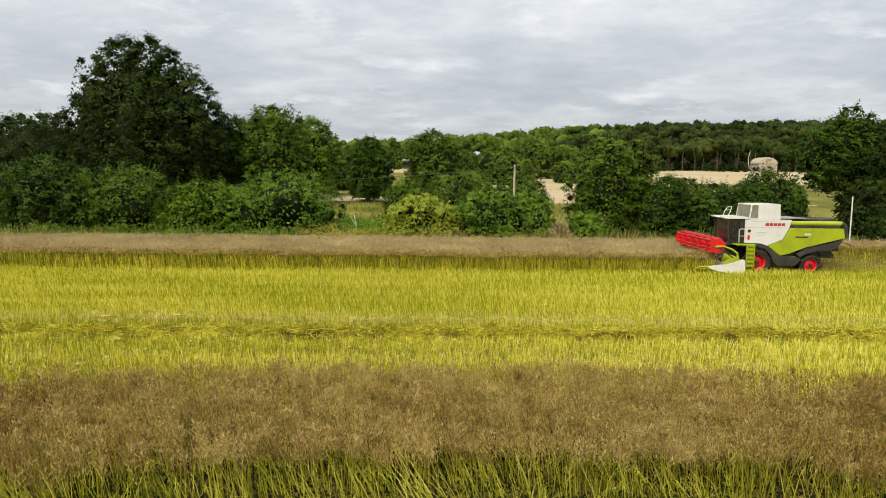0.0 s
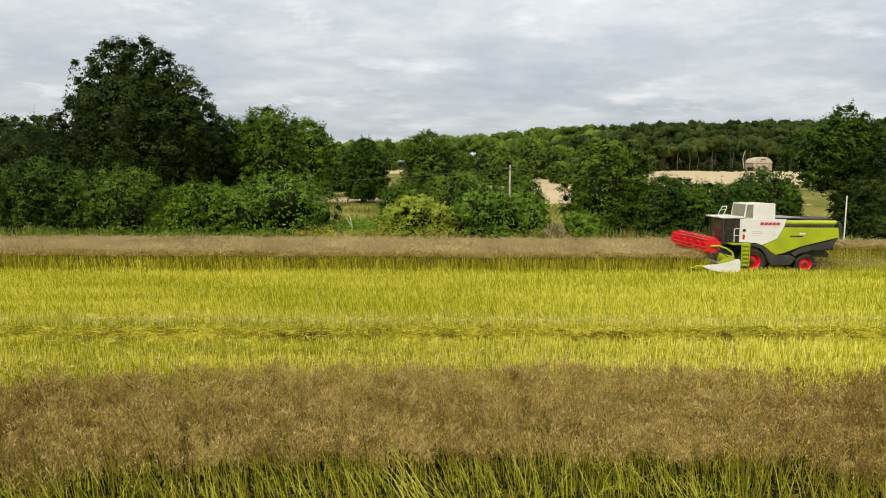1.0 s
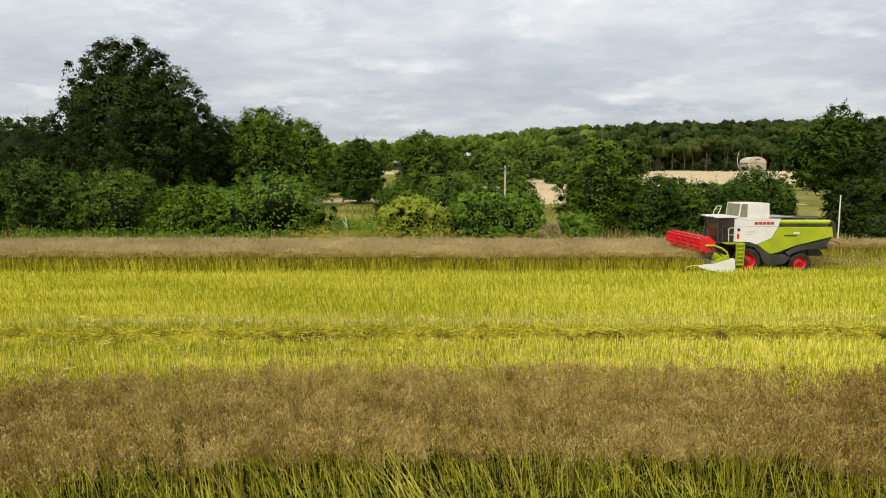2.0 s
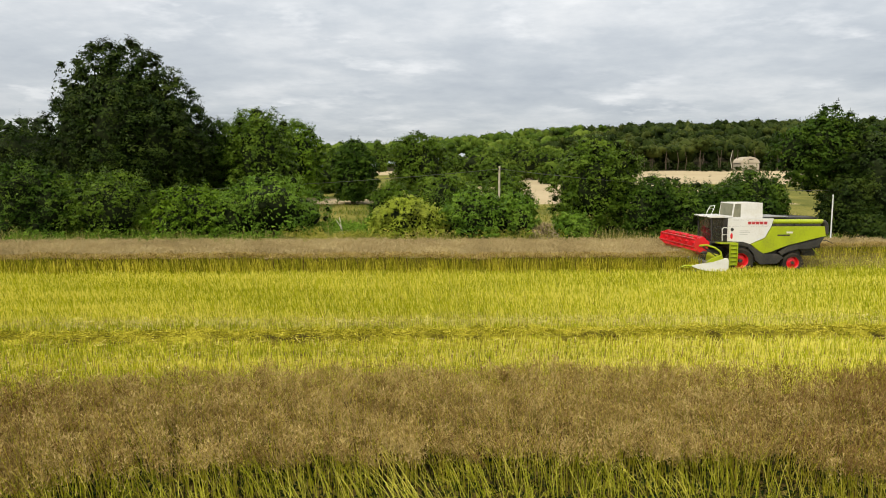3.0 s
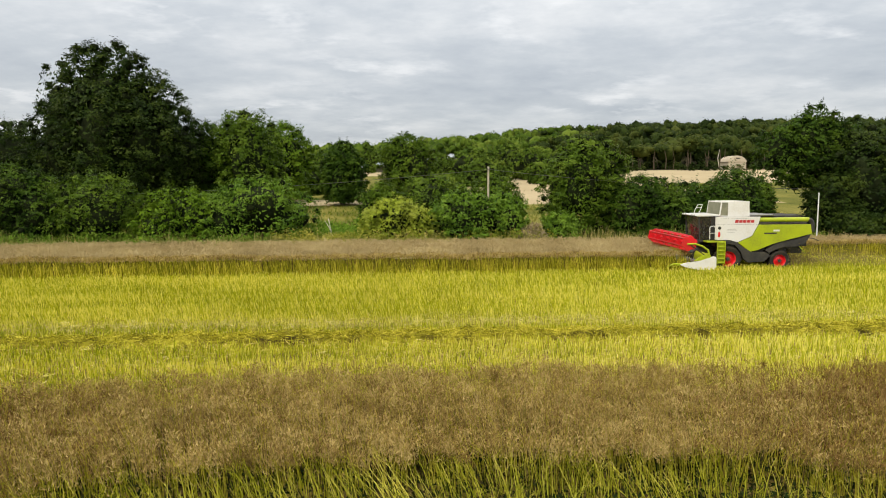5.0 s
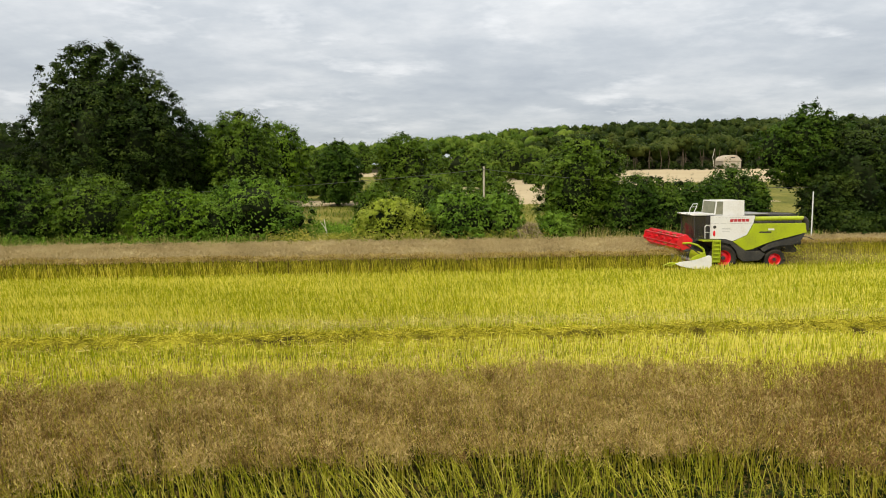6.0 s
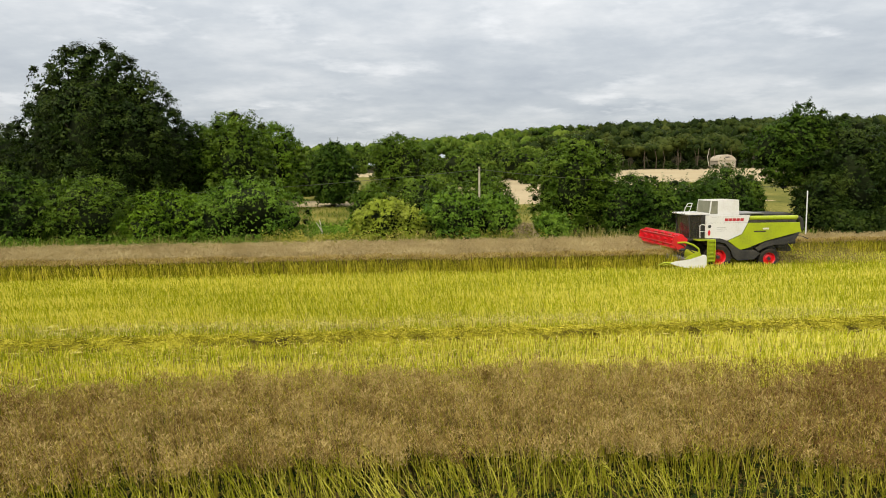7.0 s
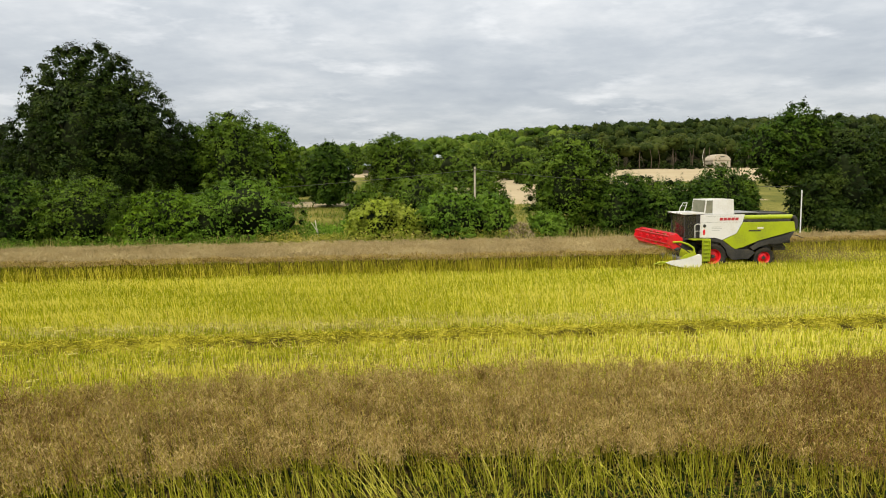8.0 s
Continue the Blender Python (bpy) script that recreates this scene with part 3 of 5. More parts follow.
def build_verge():
    rng = np.random.default_rng(11)
    x, y = scatter(rng, -50, 66, 55.8, 59.5, 44)
    n = len(x)
    h = rng.uniform(0.9, 2.0, n) * (1 + 0.35 * nz(x, y, 1.5)) * np.interp(x, [36, 42], [1, 0.5])
    base = np.stack([x, y, terrain(x, y) - 0.03], 1)
    d = np.stack([rng.normal(scale=0.3, size=n), rng.normal(scale=0.3, size=n), np.ones(n)], 1)
    v, f = blades(base + unit(d) * h[:, None] / 2, d, h, rng.uniform(0.04, 0.10, n), rng)
    stuff("verge_grass", np_mesh("verge_grass", v, f, M_VERGE), "tall dry grass and weeds along the hedge foot", "grass")
    k = 12000
    px, py = np.concatenate([rng.uniform(-50, 13, 9000), -6.3 + rng.normal(scale=1.7, size=3000)]), 57.2 + rng.normal(scale=0.6, size=k)
    pz = rng.uniform(0.1, 1, k) ** 0.6 * (1.75 + 0.6 * nz(px, py, 1.1) + 0.3 * nz(px, py, 0.4, 6))
    v, f = leaves(np.stack([px, py, pz], 1), rng.normal(scale=0.6, size=(k, 3)) + [0, -0.4, 0.8], rng.uniform(0.12, 0.26, k), rng.uniform(0.05, 0.11, k), rng)
    gold = (v[f[:, 0], 0] > -11) | (v[f[:, 0], 0] < -44)
    stuff("verge_herbs", np_mesh("verge_herbs", v, f, [M_NETTLE, M_HERB], gold.astype(int)), "yellow-green leafy weeds along the hedge foot", "weeds")
    x, y = scatter(rng, -14, 48, 60.5, 94, 4.5)
    n = len(x)
    h = rng.uniform(0.25, 0.65, n) * (1 + 0.3 * nz(x, y, 2))
    d = np.stack([rng.normal(scale=0.35, size=n), rng.normal(scale=0.35, size=n), np.ones(n)], 1)
    v, f = blades(np.stack([x, y, terrain(x, y) - 0.03], 1) + unit(d) * h[:, None] / 2, d, h, rng.uniform(0.07, 0.16, n), rng)
    dry = v[f[:, 0], 0] > 35
    stuff("meadow_grass", np_mesh("meadow_grass", v, f, [M_MEADOW, M_VERGE], dry.astype(int)), "rough yellow-green meadow grass behind the hedge", "grass")
    pl = Pile()
    for cx, cy, rx, ry, hh, k in ((-4.5, 62.2, 4.0, 2.4, 2.4, 8500), (-27, 58.3, 16, 0.9, 1.4, 7000), (36, 62, 3.0, 2.5, 1.2, 2600), (12.5, 61.5, 2.0, 2.0, 1.3, 1800)):
        px, py = cx + rng.normal(size=k) * rx * 0.6, cy + rng.normal(size=k) * ry * 0.6
        pz = terrain(px, py) + rng.uniform(0.05, 1, k) ** 0.7 * hh * (0.8 + 0.3 * nz(px, py, 0.8))
        nrm = rng.normal(size=(k, 3)) + [0, -0.3, 1.0]
        pl.add(*leaves(np.stack([px, py, pz], 1), nrm, rng.uniform(0.15, 0.34, k), rng.uniform(0.08, 0.16, k), rng), 0)
    stuff("nettle_patch", pl.mesh("nettle_patch", [M_NETTLE]), "green nettles and weeds before the hedge", "weeds")


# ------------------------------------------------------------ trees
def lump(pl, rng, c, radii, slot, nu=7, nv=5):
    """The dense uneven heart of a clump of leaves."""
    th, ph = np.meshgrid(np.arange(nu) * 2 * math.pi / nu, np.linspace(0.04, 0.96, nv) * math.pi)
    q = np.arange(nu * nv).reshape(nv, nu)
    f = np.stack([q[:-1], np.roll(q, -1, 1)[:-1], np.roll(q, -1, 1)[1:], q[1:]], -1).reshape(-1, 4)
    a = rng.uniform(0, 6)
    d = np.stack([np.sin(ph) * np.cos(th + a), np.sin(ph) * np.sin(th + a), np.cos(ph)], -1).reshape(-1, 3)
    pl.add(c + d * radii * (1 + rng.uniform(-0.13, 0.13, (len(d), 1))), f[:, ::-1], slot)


def crown_leaves(rng, cx, cy, z0, z1, wx, wy, clumps, per, leaf, low=0.42, ragged=0.16, skirt=0.85, size=(0.075, 0.135), inner=0, shoots=0, pl=None, droop=0.3, slot=0, heart=0.0):
    """A crown of leafy sprays, gathered in clumps, inside an uneven egg whose widest part is at the share low of its height."""
    pl = pl or Pile()
    h = z1 - z0
    seed = rng.uniform(0, 30)

    def profile(t, a):
        g = np.minimum((1 - t) / (1 - low), 1)
        prof = np.where(t > low, np.sqrt(np.maximum(0, 1 - (1 - g) ** 2.7)), skirt + (1 - skirt) * t / low)
        return prof * (1 + ragged * np.sin(3 * a + seed + 4 * t) + ragged * 0.7 * np.sin(7 * a + 2 * seed - 5 * t))

    i = np.arange(clumps)
    a, t = i * 2.4 + rng.uniform(0, 0.9, clumps), ((i + rng.uniform(0, 1, clumps)) / clumps) ** 0.9
    u = rng.uniform(size=clumps)
    q = (0.7 + 0.3 * u ** 0.5) * profile(t, a)
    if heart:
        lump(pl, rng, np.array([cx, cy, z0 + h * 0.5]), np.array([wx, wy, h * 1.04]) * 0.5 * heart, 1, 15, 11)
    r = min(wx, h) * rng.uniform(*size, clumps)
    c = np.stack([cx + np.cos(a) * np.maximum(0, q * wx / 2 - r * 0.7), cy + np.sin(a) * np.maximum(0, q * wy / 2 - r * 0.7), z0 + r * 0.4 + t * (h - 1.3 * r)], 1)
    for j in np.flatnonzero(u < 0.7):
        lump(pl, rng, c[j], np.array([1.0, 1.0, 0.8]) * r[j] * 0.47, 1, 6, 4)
    m = 11  # sprays of each clump: they reach outwards, sag a little and carry the leaves
    k = max(3, per // m)
    d = unit(rng.normal(size=(clumps, m, 3)) + np.stack([np.cos(a) * 0.4, np.sin(a) * 0.4, 0 * a + 0.25], 1)[:, None])
    e = unit(d * [1, 1, 0.55] + [0, 0, -droop * 0.5])
    side = unit(np.cross(e, [0.0, 0.0, 1.0]) + 1e-6)
    top = np.cross(side, e)
    mid = c[:, None] + d * r[:, None, None] * rng.uniform(0.55, 0.92, (clumps, m, 1)) * [1.08, 1.08, 0.85]
    R = (r[:, None] * rng.uniform(0.7, 1.3, (clumps, m)))[..., None, None]
    g = np.clip(rng.normal(size=(clumps, m, k, 3)), -2.0, 2.0)
    p = mid[:, :, None] + e[:, :, None] * g[..., :1] * R * 0.30 + side[:, :, None] * g[..., 1:2] * R * 0.23 + top[:, :, None] * g[..., 2:] * R * 0.10
    p[..., 2] -= (R * 0.05)[..., 0] * g[..., 0] ** 2
    nrm = (top * 0.6 + d * 0.75)[:, :, None] + rng.normal(scale=0.24, size=p.shape)
    n = clumps * m * k
    pl.add(*leaves(p.reshape(-1, 3), nrm.reshape(-1, 3), rng.uniform(0.7, 1.35, n) * leaf, rng.uniform(0.6, 1.1, n) * leaf * 0.7, rng), slot)
    if shoots:
        at_, k = rng.integers(0, clumps, shoots), 14
        a, t = a[at_], t[at_]
        grow = unit(np.stack([np.cos(a) * 0.5, np.sin(a) * 0.5, 0.5 + t], 1) + rng.normal(scale=0.2, size=(shoots, 3)))
        far = r[at_, None] * rng.uniform(0.9, 1.25, (shoots, 1)) + rng.uniform(0.1, 0.6, (shoots, 1))
        f = np.linspace(0.4, 1.0, k)[None, :, None]
        p = c[at_][:, None] + grow[:, None] * far[:, None] * f + rng.normal(scale=0.05, size=(shoots, k, 3))
        m = shoots * k
        pl.add(*leaves(p.reshape(-1, 3), rng.normal(scale=0.25, size=(m, 3)) + np.repeat(grow, k, 0) * 0.6 + [0, -0.1, 0.4], rng.uniform(0.6, 1.1, m) * leaf, rng.uniform(0.4, 0.7, m) * leaf, rng), slot)
    if inner:
        a, t = rng.uniform(0, 2 * math.pi, inner), rng.uniform(0.02, 0.90, inner)
        q = rng.uniform(0.52, 0.84, inner) * profile(t, a)
        p = np.stack([cx + np.cos(a) * q * wx / 2, cy + np.sin(a) * q * wy / 2, z0 + t * h], 1)
        pl.add(*leaves(p, np.stack([np.cos(a), np.sin(a), 0.3 + 0 * a], 1) + rng.normal(scale=0.3, size=(inner, 3)), rng.uniform(1.1, 1.7, inner) * leaf, rng.uniform(0.8, 1.2, inner) * leaf, rng), slot)
    return pl


def limb_mesh(rng, cx, cy, g, z0, z1, w, r, limbs):
    """A tapered trunk that forks into limbs reaching into the crown."""
    pl = Pile()
    zt = z0 + 0.35 * (z1 - z0)
    trunk = np.array([[[cx, cy, g - 0.2], [cx + 0.1, cy, (g + zt) / 2], [cx - 0.1, cy + 0.1, zt], [cx, cy, z0 + 0.6 * (z1 - z0)]]])
    pl.add(*stalks(trunk, np.array([[r * 1.25, r * 0.95, r * 0.7, r * 0.15]]), 10), 0)
    for i in range(limbs):
        a = 2 * math.pi * (i + rng.uniform(0, 0.7)) / limbs
        s = rng.uniform(0.2, 0.5)
        p0 = np.array([cx, cy, g + (zt - g) * rng.uniform(0.55, 1.0)])
        p2 = np.array([cx + math.cos(a) * w * 0.42 * s * 1.4, cy + math.sin(a) * w * 0.42 * s * 1.4, z0 + (z1 - z0) * rng.uniform(0.25, 0.6)])
        p1 = p0 * 0.5 + p2 * 0.5 + np.array([0, 0, -0.06 * w])
        pl.add(*stalks(np.array([[p0, p1, p2]]), np.array([[r * 0.45, r * 0.3, r * 0.08]]), 6), 0)
    return pl


def tree(seed, name, x, y, top, width, mat, label, clumps, per, leaf, foot=0.18, depth=0.9, low=0.42, limbs=7, trunk=0.3, category="tree", group="", ragged=0.16, skirt=0.85, lobes=None, inner=2400, shoots=60, heart=0.54):
    """lobes: shares (x, y, foot, top, width) of further eggs of the crown; by default three by chance."""
    rng = np.random.default_rng(seed)
    g = float(terrain(x, y))
    h = top - g
    ob = empty(name, x, y, g, label, category, group)
    if lobes is None:
        lobes = [(0, 0, foot, 1.0, 0.86)]
        for k in range(3):
            a = rng.uniform(0, 2 * math.pi) + k * 2.1
            o = rng.uniform(0.2, 0.3)
            lobes.append((o * math.cos(a), o * math.sin(a), foot, rng.uniform(0.7, 0.94), rng.uniform(0.54, 0.68)))
    total = sum(w * w for *_, w in lobes)
    pl = Pile()
    for lx, ly, f0, f1, w in lobes:
        k = w * w / total
        crown_leaves(rng, lx * width, ly * width * depth, f0 * h, f1 * h, w * width, w * width * depth, max(6, int(clumps * k)), per, leaf, low=low, ragged=ragged, skirt=skirt, inner=int(inner * k), shoots=int(shoots * k), pl=pl, heart=heart)
    # second slot: hearts and cores coloured dark as painted shade
    c = new("crown", pl.mesh("crown", [mat, M_CROWN_SHADE], True))
    c.parent = ob
    t = new("trunk", limb_mesh(rng, 0, 0, 0, foot * h, h, width, trunk, limbs).mesh("trunk", [M_BARK], True))
    t.parent = ob
    return ob


def build_trees():
    big = "field trees behind the hedge"
    tree(21, "oak_tree", -33.6, 83.9, 23.2, 19.0, M_LEAF_OAK, "tall broad dark green oak standing above the hedge", 620, 165, 0.28, 0.08, heart=0.52, shoots=40, trunk=0.65, limbs=11, low=0.6, ragged=0.07, inner=12000, group=big,
         lobes=[(-0.13, 0, 0.10, 0.995, 0.44), (0.0, 0.03, 0.10, 1.0, 0.42), (-0.22, 0.03, 0.10, 0.975, 0.38), (-0.35, 0, 0.10, 0.885, 0.30), (0.11, 0.05, 0.10, 0.93, 0.42), (0.24, 0, 0.05, 0.81, 0.40), (0.34, 0, 0.03, 0.66, 0.40), (-0.29, -0.08, 0.03, 0.70, 0.46), (-0.02, -0.18, 0.03, 0.78, 0.60), (0.17, -0.15, 0.03, 0.68, 0.58)])
    rows = (
        (22, -51.5, 92.9, 14.8, 17.0, M_LEAF_OAK, 0.40), (23, -58.5, 88.0, 13.4, 11.0, M_LEAF_OAK, 0.40), (33, -44.5, 94.0, 13.4, 9.5, M_LEAF_OAK, 0.40),
        (24, -24.9, 89.4, 14.1, 9.0, M_LEAF_DARK, 0.40), (25, -19.1, 86.1, 15.4, 9.6, M_LEAF_ASH, 0.38),
        (26, -17.2, 101.0, 15.0, 8.6, M_LEAF_TREE, 0.40), (27, -8.4, 95.6, 11.8, 6.0, M_LEAF_DARK, 0.38),
        (28, 0.8, 105.1, 13.6, 8.6, M_LEAF_ASH, 0.40), (29, 18.3, 67.1, 10.9, 8.8, M_LEAF_ASH, 0.32),
        (31, 46.0, 64.9, 12.0, 9.4, M_LEAF_OAK, 0.32), (32, 53.6, 66.3, 13.0, 9.6, M_LEAF_OAK, 0.32),
    )
    for s, x, y, top, w, m, lf in rows:
        tree(s, "field_tree", x, y, top, w * 1.14, m, "rounded leafy broadleaf tree behind the hedge", 190, 154, lf * 0.67, 0.04, shoots=16, low=0.6, inner=4200, group=big)
    tree(34, "field_tree", 42.4, 67.9, 14.2, 11.6, M_LEAF_DARK, "spreading ash tree with a gap beneath its crown", 230, 165, 0.22, 0.30, low=0.42, ragged=0.2, skirt=0.7, heart=0.5, inner=4200, group=big,
         lobes=[(0.02, 0, 0.34, 1.0, 0.46), (-0.1, 0, 0.34, 0.92, 0.6), (-0.3, 0, 0.38, 0.84, 0.5), (0.16, 0, 0.14, 0.91, 0.56), (0.3, 0, 0.06, 0.82, 0.5), (0.02, 0.1, 0.3, 0.9, 0.6)], shoots=150)
    hedge = "hedgerow bushes"
    west_hedge = (
        (40, -42.0, 64.3, 7.9, 9.5, M_LEAF_DARK),
        (41, -35.0, 62.9, 8.4, 9.6, M_LEAF_DARK),
        (42, -27.0, 62.5, 7.5, 10.4, M_LEAF_ASH),
        (43, -19.9, 61.6, 6.1, 8.6, M_LEAF_TREE),
        (44, -12.6, 61.2, 7.1, 11.2, M_LEAF_MID),
        (57, -49.5, 65.0, 7.6, 9.0, M_LEAF_DARK),
        (70, -31.0, 66.5, 6.4, 9.0, M_LEAF_DARK),
        (71, -16.5, 66.0, 5.6, 9.0, M_LEAF_DARK),
    )
    middle_hedge = (
        (45, -2.0, 66.8, 6.2, 4.8, M_LEAF_ASH),
        (46, 3.0, 68.2, 7.1, 9.5, M_LEAF_ASH),
        (47, 9.2, 68.0, 7.2, 7.6, M_LEAF_ASH),
        (48, -0.6, 59.6, 5.1, 6.6, M_LEAF_LIME),
        (49, 5.3, 59.4, 5.6, 7.6, M_LEAF_MID),
        (50, 9.0, 60.8, 5.4, 5.2, M_LEAF_MID),
    )
    east_hedge = (
        (51, 13.8, 59.0, 3.6, 4.0, M_LEAF_MID),
        (52, 22.8, 63.9, 7.1, 7.4, M_LEAF_DARK),
        (53, 27.1, 63.7, 6.4, 8.2, M_LEAF_DARK),
        (54, 32.0, 63.4, 7.7, 7.6, M_LEAF_DARK),
        (55, 41.6, 59.6, 3.6, 6.5, M_LEAF_OAK),
        (56, 47.0, 59.6, 3.9, 7.0, M_LEAF_OAK),
        (58, 41.5, 63.0, 7.0, 6.6, M_LEAF_OAK),
        (78, 34.3, 63.8, 6.4, 4.6, M_LEAF_DARK),
        (59, 29.2, 62.2, 6.1, 7.0, M_LEAF_DARK),
    )
    for s, x, y, top, w, m in west_hedge + middle_hedge + east_hedge:
        what = "yellow-green sallow bush at the field edge" if m is M_LEAF_LIME else "dense leafy hawthorn bush in the hedge"
        tree(s, "hedge_bush", x, y, top, w, m, what, 130, 143, 0.188, 0.0, shoots=130, low=0.46, skirt=0.95, inner=2800, limbs=6, trunk=0.12, category="bush", group=hedge, ragged=0.12)
    mids = ((60, 16.7, 169.4, 13.5, 14.5), (61, 28.9, 188.7, 16.2, 15.0), (62, 32.4, 173.5, 14.3, 13.5), (63, 17.3, 139.3, 10.6, 11.0), (64, 30.3, 148.6, 9.9, 8.0),
            (65, 10.1, 189.7, 13.4, 12.0), (66, -12.9, 261.0, 19.6, 7.0), (67, -22.3, 201.4, 14.8, 12.5), (68, 40, 190, 14.8, 13.0), (72, -19.0, 118.0, 9.2, 11.0), (73, -11.5, 119.0, 8.6, 8.0), (75, -30, 116, 10.0, 13.0), (76, -43, 114, 10.5, 14.0), (77, 7.5, 122.0, 7.4, 9.0))
    for s, x, y, top, w in mids:
        tree(s, "field_tree", x, y, top, w, M_LEAF_FAR, "distant broadleaf tree in the far field hedge", 55, 70, 0.6, 0.0, trunk=0.3, inner=700, shoots=0, group="trees of the far field hedge")


def dome(pl, rng, x, y, z0, z1, w, slot=0):
    """A far-off crown: a few lumpy heads of foliage with loose leaves over them."""
    near = y < 330
    for k in range(9 if near else 5):
        s = 0.66 if k == 0 else rng.uniform(0.26, 0.48)
        a = rng.uniform(0, 2 * math.pi)
        o = 0.0 if k == 0 else rng.uniform(0.2, 0.38) * w
        rx, rz = w / 2 * s, (z1 - z0) / 2 * (0.95 if k == 0 else s * 0.95)
        c = np.array([x + o * math.cos(a), y + o * math.sin(a), z1 - rz - (0 if k == 0 else rng.uniform(0.0, 0.7) * (z1 - z0) / 2)])
        lump(pl, rng, c, np.array([rx, rx, rz]) * 0.8, slot, 7, 5)
        n = int((130 if near else 80) * s) + 12
        d = unit(rng.normal(size=(n, 3)) + [0, -0.1, 0.3])
        p = c + d * [rx, rx, rz] * rng.uniform(0.74, 1.06, (n, 1))
        pl.add(*leaves(p, d + rng.normal(scale=0.32, size=(n, 3)), rng.uniform(0.6, 1.4, n), rng.uniform(0.5, 1.0, n), rng), slot)


def build_woodland():
    rng = np.random.default_rng(13)
    pl, tk = Pile(), Pile()
    for gy in np.arange(304, 500, 13.0):
        for gx in np.arange(-120, 400, 12.5):
            x, y = gx + rng.uniform(-5, 5), gy + rng.uniform(-5, 5)
            if not (-0.14 * y - 30 < x < 0.78 * y + 20) or (y < 330 and x < 40) or (abs(x - 0.086 * y) < 12 and 370 < y < 422) or (abs(x - 0.5 * y) < 8 and y < 308):
                continue
            g = float(terrain(x, y))
            h, w = rng.uniform(10.0, 15.5), rng.uniform(11, 19)
            # sunlight on the left part is in its lighter leaf colour; right has dark pine
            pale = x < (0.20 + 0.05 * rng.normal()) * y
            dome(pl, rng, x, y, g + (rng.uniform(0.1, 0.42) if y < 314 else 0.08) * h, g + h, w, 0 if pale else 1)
            if y < 335:
                tk.add(*stalks(np.array([[[x, y, g - 0.3], [x + 0.2, y, g + 0.3 * h], [x, y, g + 0.7 * h]]]), np.array([[0.35, 0.28, 0.12]]), 5), 1 if rng.uniform() < 0.04 else 0)
    for x in np.arange(70, 240, 3.0):  # slim trunks and shrubs along the wood's edge
        y = 300 + rng.uniform(-2, 6)
        g = float(terrain(x, y))
        if rng.uniform() < 0.75:
            r = rng.uniform(0.14, 0.26)
            tk.add(*stalks(np.array([[[x, y, g - 0.3], [x + rng.normal() * 0.3, y, g + 5], [x + rng.normal() * 0.5, y, g + 9]]]), np.array([[r, r * 0.8, r * 0.4]]), 5), 1 if rng.uniform() < 0.06 else 0)
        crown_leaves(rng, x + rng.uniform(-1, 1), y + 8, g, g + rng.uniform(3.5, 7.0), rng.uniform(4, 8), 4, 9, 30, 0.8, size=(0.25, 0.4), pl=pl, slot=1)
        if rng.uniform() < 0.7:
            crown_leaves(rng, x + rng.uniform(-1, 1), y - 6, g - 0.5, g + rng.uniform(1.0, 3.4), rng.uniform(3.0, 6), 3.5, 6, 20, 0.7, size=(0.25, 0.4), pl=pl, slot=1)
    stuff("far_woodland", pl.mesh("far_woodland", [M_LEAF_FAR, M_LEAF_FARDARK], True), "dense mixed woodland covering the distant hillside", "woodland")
    stuff("far_tree_trunks", tk.mesh("far_tree_trunks", [M_BARK, M_DEADWOOD]), "dark trunks along the edge of the distant woodland", "woodland")


build_near_crop()
build_far_crop()
build_stubble()
build_swath()
build_verge()
build_trees()
build_woodland()


